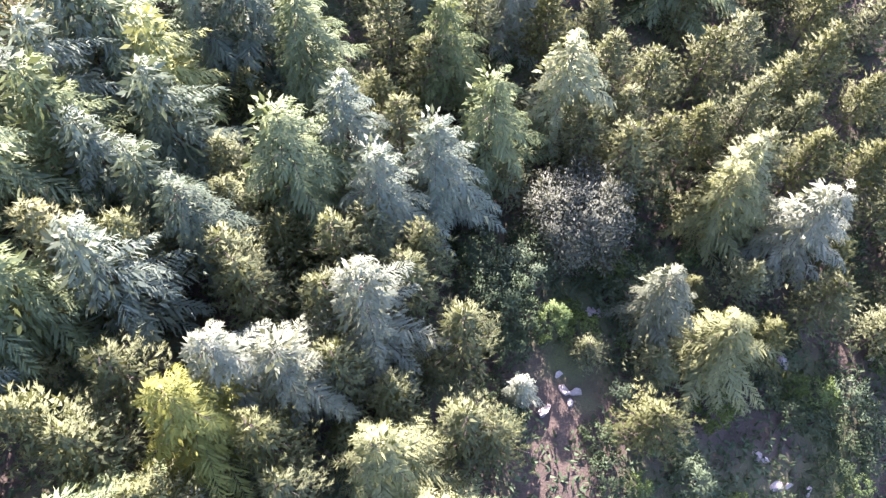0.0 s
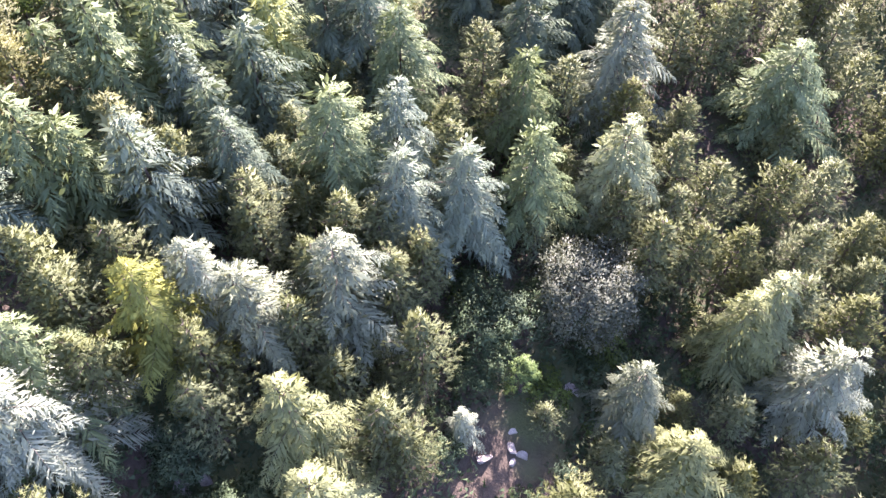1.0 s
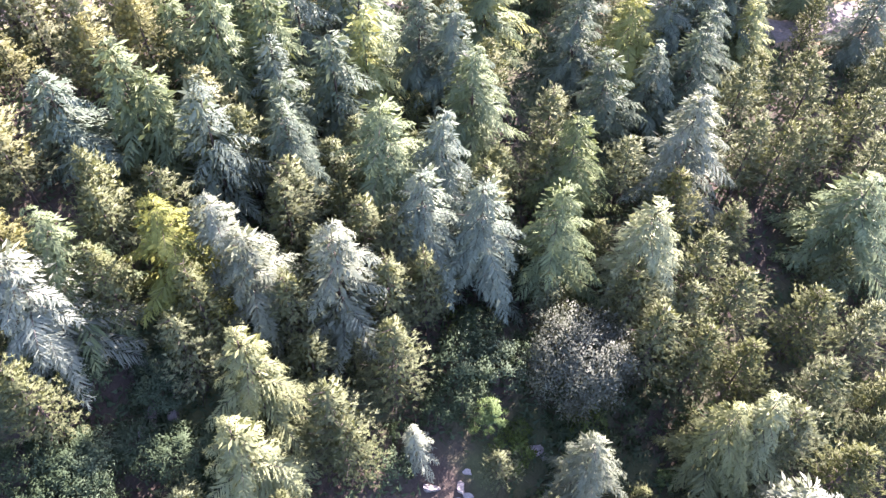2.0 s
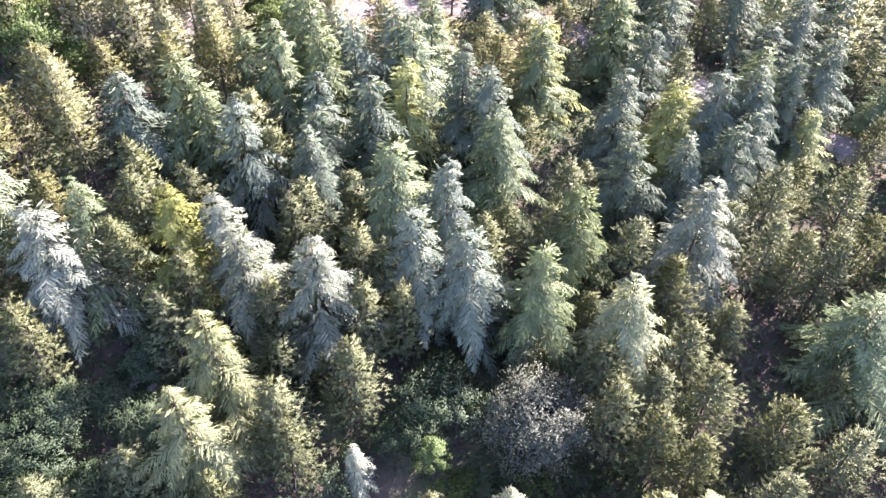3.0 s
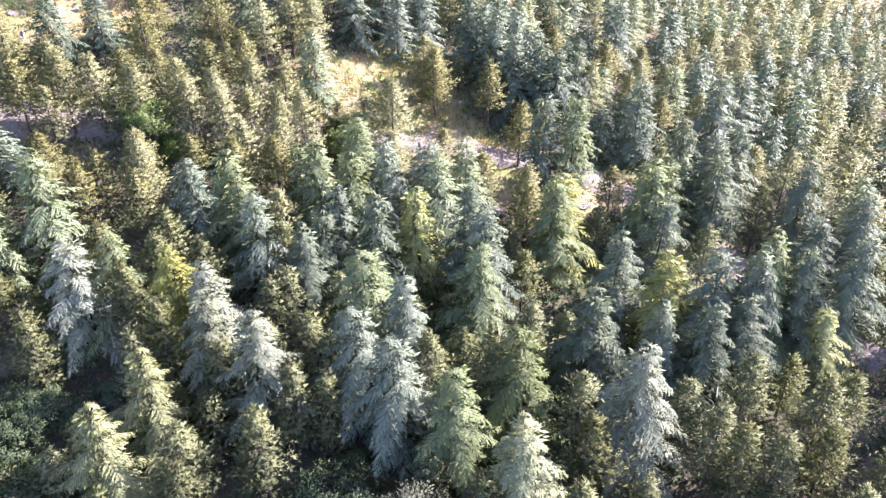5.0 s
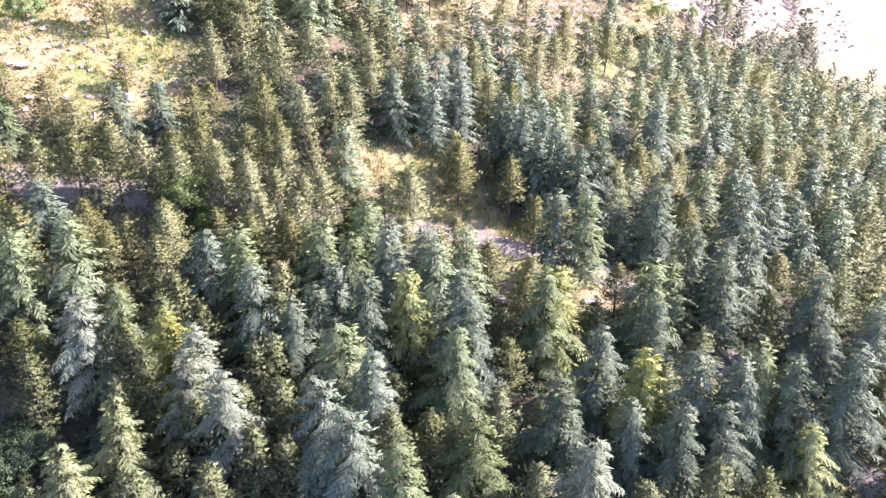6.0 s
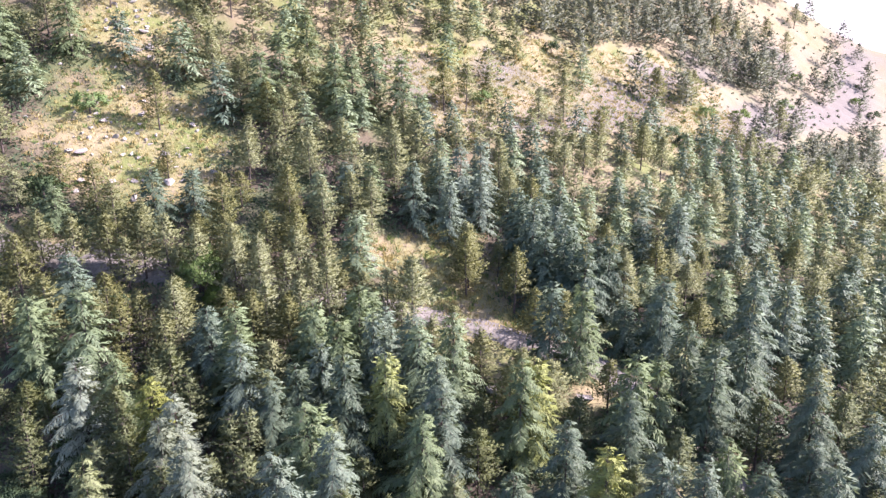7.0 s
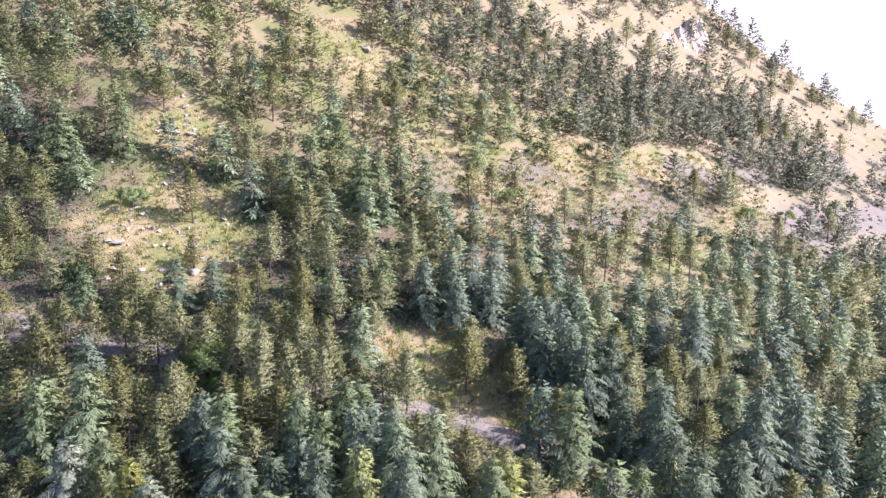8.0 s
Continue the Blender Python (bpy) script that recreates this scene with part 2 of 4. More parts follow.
rf = [(a * k + b, a * k + b + 1, (a + 1) * k + b + 1, (a + 1) * k + b) for a in range(len(ROAD_MID) - 1) for b in range(k - 1)]
road_mesh = bpy.data.meshes.new("road")
road_mesh.from_pydata(rv, [], rf)
road_mesh.materials.append(ROAD)
tagged(new("road", road_mesh), "narrow pale grey gravel road winding through the wood", "road", kind="structure")


# ---- makers of trees ----
def rand_dirs(rng, n):
    v = rng.normal(size=(n, 3))
    return v / np.linalg.norm(v, axis=1)[:, None]


def unit(v):
    return v / np.maximum(np.linalg.norm(v, axis=-1, keepdims=True), 1e-9)


def blades(base, way, length, width, rng, level=0.35):
    """Slim pointed blades, one triangle each."""
    sidev = unit(np.cross(way, rand_dirs(rng, len(base)) + np.array((0, 0, level))))
    half = sidev * (width / 2)[:, None]
    return np.stack([base - half, base + half, base + way * length[:, None]], 1).reshape(-1, 3)


def tube(path, radii, sides):
    """Vertices and quads of a tapered limb along a path."""
    v, f = [], []
    path = np.asarray(path, float)
    for i, (p, r) in enumerate(zip(path, radii)):
        t = unit(path[min(i + 1, len(path) - 1)] - path[max(i - 1, 0)])
        a = unit(np.cross(t, (0.31, 0.95, 0.05)))
        b = np.cross(t, a)
        for j in range(sides):
            w = 2 * math.pi * j / sides
            v.append(p + r * (math.cos(w) * a + math.sin(w) * b))
    for i in range(len(path) - 1):
        for j in range(sides):
            f.append((i * sides + j, i * sides + (j + 1) % sides, (i + 1) * sides + (j + 1) % sides, (i + 1) * sides + j))
    return v, f


def wood_mesh(name, limbs, mat):
    v, f = [], []
    for path, radii, sides in limbs:
        a, b = tube(path, radii, sides)
        f += [tuple(i + len(v) for i in q) for q in b]
        v += [tuple(p) for p in a]
    me = bpy.data.meshes.new(name)
    me.from_pydata(v, [], f)
    me.polygons.foreach_set("use_smooth", [True] * len(f))
    me.materials.append(mat)
    return me


class Crown:
    """Gathers the sprays of one crown; each gets a shading direction of the bough or tuft that it belongs to."""

    def __init__(self):
        self.tris, self.ways = [], []

    def add(self, verts, normals):
        tri = np.asarray(verts, float).reshape(-1, 3, 3)
        n = unit(np.repeat(normals, len(tri) // len(normals), axis=0))
        turned = (np.cross(tri[:, 1] - tri[:, 0], tri[:, 2] - tri[:, 0]) * n).sum(1) < 0
        tri[turned] = tri[turned][:, (0, 2, 1)]
        self.tris.append(tri)
        self.ways.append(n)

    def mesh(self, name, mat):
        return leaf_mesh(name, np.concatenate(self.tris).reshape(-1, 3), mat, np.repeat(np.concatenate(self.ways), 3, axis=0))


def leaf_mesh(name, verts, mat, normals=None):
    me = raw_mesh(name, verts, np.arange(len(verts)), 3)
    if normals is not None:
        me.polygons.foreach_set("use_smooth", np.ones(len(me.polygons), bool))
        me.attributes.new("custom_normal", "FLOAT_VECTOR", "POINT").data.foreach_set("vector", np.asarray(normals, np.float32).ravel())
        me.update()
    me.materials.append(mat)
    return me


def fans(base, way, length, width, rng, level=0.3):
    """Lance-shaped sprays, two triangles each, rolled at random about their stems; a high level lays them flat."""
    sidev = unit(np.cross(way, rand_dirs(rng, len(base)) + np.array((0, 0, level))))
    mid, half, tip = base + way * (length * 0.45)[:, None], sidev * (width / 2)[:, None], base + way * length[:, None]
    return np.concatenate([np.stack([base, mid - half, tip], 1), np.stack([base, tip, mid + half], 1)], 1).reshape(-1, 3)


UP = np.array((0, 0, 1.0))


def plumes(base, way, length, width, sag, rng, roll=0.3):
    """Tapered strips that arch over and hang at their tips, five triangles each."""
    sidev = unit(np.cross(way, UP + rng.normal(0, roll, base.shape)))
    p, w = [], []
    for u, share in ((0.0, 0.45), (0.35, 1.0), (0.72, 0.8), (1.0, 0.0)):
        p.append(base + way * (length * u)[:, None] - UP * (sag * length * u * u)[:, None])
        w.append(sidev * (0.5 * width * share)[:, None])
    tris = []
    for k in (0, 1):
        a, b, c, d = p[k] - w[k], p[k] + w[k], p[k + 1] + w[k + 1], p[k + 1] - w[k + 1]
        tris += [a, b, c, a, c, d]
    tris += [p[2] - w[2], p[2] + w[2], p[3]]
    return np.stack(tris, 1).reshape(-1, 3)


def boughs(rng, tall, wide, bare, gap, few, many, power, lean, pull, uneven=0.3):
    """Rows of x, y, z of the root, cosine and sine of the heading, length, height share. pull: how much further they reach downhill."""
    rows, z, turn = [], tall * bare, rng.uniform(0, 6)
    while z < tall * 0.97:
        f = z / tall
        g = (f - bare) / (1 - bare)
        reach = wide * (1 - f) ** power * min(1.0, 0.72 + 1.6 * g) * rng.uniform(0.85, 1.12)
        reach = min(reach, 0.08 + 0.46 * (tall - z))
        n = int(round(few + (many - few) * (1 - f)))
        turn += 1.1
        for i in range(n):
            a = turn + 2 * math.pi * i / n + rng.normal(0, 0.3)
            long = (reach * rng.uniform(1 - 1.3 * uneven, 1 + 0.7 * uneven) + 0.2) * (1 + pull * math.cos(a))
            h = z + rng.normal(0, 0.35 * gap)
            rows.append((lean[0] * h, lean[1] * h, h, math.cos(a), math.sin(a), long, f))
        z += gap * (0.7 + 0.5 * (1 - f)) * rng.uniform(0.75, 1.25)
    return np.array(rows)


def spread_out(rng, counts, lo, hi):
    """Owner index and evenly jittered place in lo..hi for counts[i] children of each i, and the running number."""
    own = np.repeat(np.arange(len(counts)), counts)
    k = np.arange(len(own)) - np.repeat(np.cumsum(counts) - counts, counts)
    return own, lo + (hi - lo) * (k + rng.uniform(0, 1, len(own))) / counts[own], k


def cedar(seed, tall=12.5, wide=4.2, gap=0.8, step=0.085, sprays=6, size=0.27, girth=0.05, droop=0.36, bare=0.06, power=0.8, pull=0.16, share=0.27, fill=800, bulk=0.55, wood=True, few=3.2, many=6.2):
    """A cedar: tiers of long boughs that sag at their tips; each is a flat plume of side shoots fringed with hanging sprays. Returns trunk mesh, crown mesh."""
    rng = np.random.default_rng(seed)
    lean = rng.normal(0, 0.02, 2)
    crown = Crown()
    limbs = [(np.array([(lean[0] * z, lean[1] * z, z) for z in np.linspace(-0.6, tall * 0.93, 7)]), np.linspace(0.2, 0.012, 7), 6)]
    rows = boughs(rng, tall, wide, bare, gap, few, many, power, lean, pull, 0.34)
    root, L, f = rows[:, :3], rows[:, 5], rows[:, 6]
    out = np.column_stack([rows[:, 3:5], np.zeros(len(rows))])
    sid = np.column_stack([-rows[:, 4], rows[:, 3], np.zeros(len(rows))])
    rise = rng.uniform(0.02, 0.26, len(L)) + 1.6 * np.maximum(0, f - 0.78)
    drop = droop * rng.uniform(0.7, 1.3, len(L)) + 0.5 * np.maximum(0, f - 0.8)

    def along(i, s):
        return root[i] + out[i] * (L[i] * s)[:, None] + UP * (L[i] * (rise[i] * s - drop[i] * s * s))[:, None]

    if wood:
        for i in np.flatnonzero(L > 1.2):
            pts = along(np.full(4, i), np.array((0, 0.3, 0.6, 0.85)))
            limbs.append((pts, (0.045, 0.03, 0.018, 0.006), 3))
    # shoots on both sides of each bough
    i, s, k = spread_out(rng, np.maximum(3, (L / step).astype(int)), 0.1, 1.0)
    tl = (share * L[i] * np.clip(1.04 - s, 0, 1) ** 0.75 * np.minimum(1, 0.35 + s / 0.35) + 0.9 * size) * rng.uniform(0.65, 1.25, len(s))
    side = np.where(k % 2 == 0, 1.0, -1.0) * np.where(s > 0.93, 0.25, rng.uniform(0.5, 1.15, len(s)))
    tw = unit(0.8 * out[i] + sid[i] * side[:, None] + UP * (rise[i] - 2 * drop[i] * s + rng.normal(0, 0.1, len(s)) - 0.05)[:, None])
    st = along(i, s)
    face = UP * 0.5 + out[i] * (0.32 + 0.4 * s)[:, None]
    width = (girth + 0.055 * tl) * rng.uniform(0.6, 1.35, len(tl))
    crown.add(plumes(st, tw, tl, width, rng.uniform(0.15, 0.5, len(tl)), rng), face + rng.normal(0, 0.13, face.shape))
    # loose sprays at the sides of each shoot
    if sprays:
        j = np.repeat(np.arange(len(tl)), sprays)
        q = rng.uniform(0.2, 1.0, len(j))
        base = st[j] + tw[j] * (tl[j] * q)[:, None] - UP * (0.3 * tl[j] * q * q)[:, None]
        across = unit(np.cross(tw[j], UP)) * rng.choice((-0.8, 0.8), len(j))[:, None]
        way = unit(tw[j] * 0.8 + across - UP * (0.15 + 0.7 * q * s[j])[:, None] + rng.normal(0, 0.25, base.shape))
        ln = size * rng.uniform(0.6, 1.3, len(q))
        crown.add(blades(base, way, ln, 0.24 * ln, rng, 0.9), face[j] + 0.15 * way + rng.normal(0, 0.13, base.shape))
    # the leader, and short growth close to the stem
    n = 12 if wood else 5
    base = np.array((lean[0], lean[1], 1.0)) * (tall * rng.uniform(0.9, 0.985, n))[:, None]
    way = unit(np.column_stack([rng.normal(0, 0.5, (n, 2)), rng.uniform(0.5, 1.2, n)]))
    crown.add(fans(base, way, np.full(n, 0.9 * size), np.full(n, 0.2 * size), rng), way + 0.3 * UP)
    g = rng.uniform(bare + 0.05, 0.9, fill) ** 1.1
    a = rng.uniform(0, 6.28, fill)
    w = np.column_stack([np.cos(a), np.sin(a), rng.uniform(-0.3, 0.2, fill)])
    r = wide * (1 - g) ** power * rng.uniform(0.08, 0.62, fill)
    base = w * r[:, None] + UP * (g * tall - 0.06 * r)[:, None]
    way, ln = unit(w + rng.normal(0, 0.45, w.shape) - 0.2 * UP), bulk * rng.uniform(0.7, 1.3, fill)
    crown.add(fans(base, way, ln, 0.34 * ln, rng, 0.3), w + 0.2 * UP + rng.normal(0, 0.2, w.shape))
    return wood_mesh("cedar_trunk", limbs, BARK), crown.mesh("cedar_crown", BLUE)


def pine(seed, tall=9.5, wide=2.6, bare=0.3, gap=0.62, step=0.3, per=12, blade=(0.34, 0.075), lump=0.3, tuft=0.16, wood=True, dead=14, few=3.0, many=5.8, power=0.78, lift=0.3, fill=260, flats=2):
    """A pine: upturned limbs that end in thick tufts of needles; dead bare limbs below the crown. Returns trunk mesh, crown mesh."""
    rng = np.random.default_rng(seed)
    lean = rng.normal(0, 0.03, 2)
    crown = Crown()
    limbs = [(np.array([(lean[0] * z, lean[1] * z, z) for z in np.linspace(-0.6, tall * 0.93, 6)]), np.linspace(0.17, 0.015, 6), 6)]
    rows = boughs(rng, tall, wide, bare, gap, few, many, power, lean, 0.08, 0.34)
    root, L, f = rows[:, :3], rows[:, 5], rows[:, 6]
    out = np.column_stack([rows[:, 3:5], np.zeros(len(rows))])
    sid = np.column_stack([-rows[:, 4], rows[:, 3], np.zeros(len(rows))])
    rise = rng.uniform(-0.05, 0.25, len(L)) + lift * (0.4 + f)

    def along(i, s):
        return root[i] + out[i] * (L[i] * s)[:, None] + UP * (L[i] * rise[i] * s * (0.55 + 0.45 * s))[:, None]

    if wood:
        for i in range(len(L)):
            limbs.append((along(np.full(3, i), np.array((0, 0.5, 0.92))), (0.035, 0.02, 0.008), 3))
    for _ in range(dead):
        z, a, far_out = tall * bare * rng.uniform(0.35, 1.15), rng.uniform(0, 6.28), wide * rng.uniform(0.35, 0.8)
        o = np.array((math.cos(a), math.sin(a), rng.uniform(-0.3, 0.1)))
        limbs.append((np.array([UP * z, UP * z + o * far_out * 0.6, UP * (z - 0.1 * far_out) + o * far_out]), (0.035, 0.022, 0.006), 3))
    i, s, k = spread_out(rng, np.maximum(2, np.ceil(L / step).astype(int)), 0.3, 1.02)
    st = along(i, s) + sid[i] * (rng.uniform(-0.42, 0.42, len(s)) * L[i] * s)[:, None] + rng.normal(0, 0.08, (len(s), 3))
    ax = unit(out[i] * 0.75 + sid[i] * rng.uniform(-0.7, 0.7, len(s))[:, None] + UP * 0.38 + rng.normal(0, 0.15, st.shape))
    face = UP * 0.5 + out[i] * 0.5
    k = np.repeat(np.arange(len(s)), flats)
    way = unit(ax[k] + rng.normal(0, 0.45, (len(k), 3)) * np.array((1, 1, 0.4)))
    big = 1.5 * lump * rng.uniform(0.7, 1.25, len(k))
    crown.add(fans(st[k] - way * (0.4 * big)[:, None], way, big, big * 0.34, rng, 1.2), face[k] + rng.normal(0, 0.14, way.shape))
    j = np.repeat(np.arange(len(s)), per)
    way = unit(ax[j] * 0.8 + rng.normal(0, 0.42, (len(j), 3)))
    base = st[j] + way * (tuft * rng.uniform(0.0, 0.9, len(j)))[:, None]
    crown.add(blades(base, way, blade[0] * rng.uniform(0.65, 1.25, len(j)), blade[1] * rng.uniform(0.7, 1.3, len(j)), rng, 0.7), face[j] + 0.35 * way + rng.normal(0, 0.1, way.shape))
    g = rng.uniform(0.02, 0.92, fill)
    a = rng.uniform(0, 6.28, fill)
    w = np.column_stack([np.cos(a), np.sin(a), rng.uniform(-0.2, 0.5, fill)])
    base = w * (wide * (1 - (bare + g * (1 - bare))) ** power * np.minimum(1, 0.72 + 1.6 * g) * rng.uniform(0.1, 0.78, fill))[:, None] + UP * ((bare + g * (1 - bare)) * tall)[:, None]
    crown.add(blades(base, unit(w + rng.normal(0, 0.6, w.shape)), (0.25 + 0.5 * lump) * rng.uniform(0.8, 1.4, fill), (0.2 + 0.3 * lump) * rng.uniform(0.6, 1.1, fill), rng), w + 0.3 * UP + rng.normal(0, 0.15, w.shape))
    n = 3 * per
    way = unit(np.column_stack([rng.normal(0, 0.6, (n, 2)), rng.uniform(0.2, 1, n)]))
    crown.add(blades(np.array((lean[0], lean[1], 1.0)) * (tall * rng.uniform(0.93, 0.98, n))[:, None], way, np.full(n, blade[0] * 1.1), np.full(n, blade[1]), rng), way)
    return wood_mesh("pine_trunk", limbs, BARK), crown.mesh("pine_crown", OLIVE)


def broadleaf(seed, tall=6.0, wide=2.8, clumps=110, per=70, leaf=(0.16, 0.11), low=0.15, mat=None):
    """A round broad-leaved crown of leaf clumps on forked limbs. Returns trunk mesh, crown mesh."""
    rng = np.random.default_rng(seed)
    mid = np.array((0, 0, tall * (0.5 + low / 2)))
    semi = np.array((wide, wide, tall * (0.5 - low / 2)))
    d = rand_dirs(rng, clumps)
    d[:, 2] = np.where(d[:, 2] < -0.5, -d[:, 2], d[:, 2])
    cen = mid + d * semi * rng.uniform(0.5, 1.12, (clumps, 1)) ** 0.6
    off = rand_dirs(rng, clumps * per).reshape(clumps, per, 3) * rng.uniform(0.3, 1.0, (clumps, per, 1)) * (0.2 * wide)
    base = (cen[:, None, :] + off).reshape(-1, 3)
    way = unit(off.reshape(-1, 3) * 2 + np.array((0, 0, 0.3)) + rng.normal(0, 0.4, (len(base), 3)))
    crown = Crown()
    crown.add(blades(base, way, leaf[0] * rng.uniform(0.7, 1.3, len(base)), leaf[1] * rng.uniform(0.7, 1.3, len(base)), rng),
              0.5 * np.repeat(d, per, axis=0) + 0.45 * unit(off.reshape(-1, 3)) + 0.3 * UP + rng.normal(0, 0.1, base.shape))
    limbs = [(np.array([(0, 0, -0.4), (0.05, 0.02, tall * 0.2), (0, 0.05, tall * 0.45)]), (0.16, 0.12, 0.06), 6)]
    for c in cen[:: max(1, clumps // 22)] if low > 0 else ():
        limbs.append((np.array([(0, 0, tall * 0.15), mid * 0.55 + c * 0.4, c]), (0.06, 0.035, 0.012), 3))
    return wood_mesh("broadleaf_trunk", limbs, BARK), crown.mesh("broadleaf_crown", mat or GREY_LEAF)


def plant(name, meshes, mat, x, y, scale, turn, label, category, group, squash=1.0):
    """A tree of its own: an empty at its foot with trunk and crown."""
    ob = new(name)
    ob.empty_display_size = 0.5
    ob.matrix_world = Matrix.LocRotScale((x, y, at_ground(x, y)), Euler((0, 0, turn)), (scale * squash, scale * squash, scale))
    tagged(ob, label, category, group)
    for part_name, me in zip(("trunk", "crown"), meshes):
        p = new(part_name, me)
        p.parent = ob
        if part_name == "crown" and mat is not None:
            p.material_slots[0].link = "OBJECT"
            p.material_slots[0].material = mat
    return ob


NEAR_EDGE = -17.0   # trees on the +x side of this line carry the finest twigs
cedars_fine = [cedar(10 + i, wide=w, droop=d, power=p) for i, (w, d, p) in enumerate(((4.5, 0.32, 0.6), (4.9, 0.4, 0.66), (4.2, 0.28, 0.54), (5.0, 0.34, 0.68), (4.6, 0.44, 0.58)))]
cedars_mid = [cedar(30 + i, wide=w, droop=d, power=p, gap=0.95, step=0.13, sprays=4, size=0.3, girth=0.07, fill=600, bulk=0.8, wood=False) for i, (w, d, p) in enumerate(((4.7, 0.32, 0.64), (5.1, 0.38, 0.7), (4.3, 0.26, 0.58), (4.8, 0.34, 0.64)))]
pines_fine = [pine(50 + i, wide=w, bare=b, step=0.17, per=10, blade=(0.23, 0.04), lump=0.22, power=0.64, fill=600) for i, (w, b) in enumerate(((3.0, 0.2), (3.4, 0.24), (2.7, 0.16), (3.2, 0.28)))]
pines_mid = [pine(70 + i, wide=w, bare=b, gap=0.64, step=0.21, per=6, blade=(0.28, 0.055), lump=0.25, tuft=0.22, power=0.7, fill=560, dead=9, wood=False) for i, (w, b) in enumerate(((3.9, 0.22), (4.3, 0.28), (3.5, 0.16), (4.0, 0.34)))]

BLUE_CEDARS_1 = (  # x, y, height
    (25.6, 24.2, 11.9), (14.6, 18.3, 10.4), (5.7, 42.7, 13.3), (1.2, 51.3, 11.3), (0.1, 3.2, 12.4), (-0.4, 55.6, 9.8), (-0.7, 25.6, 12.7), (-0.9, 48.2, 9.9),
    (-1.7, 67.5, 12.5), (-1.9, 62.0, 12.5), (-2.0, 42.5, 11.7), (-2.2, 57.6, 12.5), (-3.5, 55.3, 12.5), (-4.2, 23.1, 12.9), (-4.4, 14.8, 13.4), (-6.3, 26.9, 12.9),
    (-8.6, 47.5, 11.5), (-11.7, 10.9, 11.6), (-11.8, 53.5, 12.7), (-13.5, 36.1, 12.6), (-14.6, 19.6, 11.3), (-15.4, 0.1, 11.9), (-16.6, 35.4, 12.5), (-17.0, 26.4, 12.5),
    (-17.0, 21.5, 11.1), (-18.0, 63.1, 12.5), (-18.1, 15.4, 12.5), (-20.4, 23.2, 10.6), (-21.1, 64.3, 12.5), (-23.2, 68.5, 12.5), (-23.4, 32.6, 12.5), (-23.5, 28.5, 12.5),
)
BLUE_CEDARS_2 = (  # x, y, height
    (-24.8, 62.5, 12.5), (-28.1, 29.0, 9.6), (-31.4, 48.4, 13.0), (-36.2, 62.9, 12.5), (-36.3, 74.0, 12.5), (-39.2, 79.3, 12.5), (-44.7, 52.6, 12.5), (-45.0, 56.0, 12.0),
    (-45.5, 57.6, 12.5), (-53.4, 49.2, 12.5), (-56.8, 35.7, 10.9), (-59.0, 30.1, 10.5), (-61.6, 40.3, 10.1), (-62.2, 71.6, 12.5),
)
BLUE_CEDARS = BLUE_CEDARS_1 + BLUE_CEDARS_2
GREEN_CEDARS_1 = (  # x, y, height
    (21.7, 27.5, 10.7), (20.0, 25.6, 11.0), (19.0, 15.7, 8.7), (18.4, 47.1, 9.9), (8.6, 32.9, 12.4), (2.9, 29.4, 13.0), (0.2, 35.6, 12.3), (-3.1, 6.6, 13.2),
    (-3.8, 59.9, 12.5), (-9.7, 34.4, 11.6), (-10.0, 24.7, 12.9), (-16.2, 43.9, 12.4), (-16.8, 3.2, 11.1), (-18.4, 55.6, 12.5), (-20.3, 58.3, 10.8), (-21.5, -8.1, 12.9),
    (-21.8, 14.1, 11.5), (-21.9, 33.4, 12.5), (-22.4, 24.9, 12.7), (-23.3, -3.3, 13.0), (-23.7, 13.2, 12.5), (-24.3, 37.0, 12.3), (-24.7, 21.7, 12.5), (-27.5, 26.1, 12.5),
    (-28.3, 20.2, 9.2), (-31.0, 52.1, 13.3), (-32.0, 26.9, 9.4), (-66.3, -35.1, 12.5), (-71.8, -26.9, 12.5), (-72.6, 3.8, 12.5), (-78.6, 15.2, 12.5), (-78.9, 5.6, 12.5),
)
GREEN_CEDARS_2 = (  # x, y, height
    (-81.9, 17.6, 12.5), (-84.2, 26.3, 12.5), (-86.0, 21.1, 12.5), (-86.0, 9.0, 12.5),
)
GREEN_CEDARS = GREEN_CEDARS_1 + GREEN_CEDARS_2
YELLOW_CEDARS_1 = (  # x, y, height
    (1.4, 62.4, 7.6), (-4.8, 50.6, 12.0), (-13.0, 8.2, 12.5), (-17.8, 30.4, 12.0), (-17.8, 45.5, 12.0),
)
YELLOW_CEDARS = YELLOW_CEDARS_1
PINES_1 = (  # x, y, height
    (27.3, 29.4, 9.5), (27.0, 18.8, 9.5), (23.3, 33.4, 9.0), (23.2, 29.0, 9.5), (20.2, 37.0, 9.5), (18.6, 30.7, 9.5), (16.0, 29.8, 9.2), (15.6, 35.1, 9.2),
    (13.5, 53.7, 9.5), (13.4, 32.1, 8.6), (13.3, 10.0, 8.5), (13.2, 50.3, 9.5), (13.1, 28.4, 9.7), (12.4, 35.8, 9.5), (12.1, 40.9, 7.3), (11.6, 48.3, 9.5),
    (10.0, 56.1, 9.5), (10.0, 29.8, 9.4), (9.5, 47.7, 9.5), (7.7, 38.5, 9.5), (2.9, 8.6, 8.3), (1.2, 8.8, 10.4), (1.1, 14.4, 10.5), (-1.0, 33.8, 9.5),
    (-1.1, 19.8, 9.1), (-2.1, 17.3, 10.0), (-2.8, 28.5, 9.5), (-3.8, 37.6, 9.5), (-4.4, 20.4, 9.5), (-5.8, 11.9, 9.5), (-6.4, 19.2, 10.4), (-6.9, 15.7, 9.5),
)
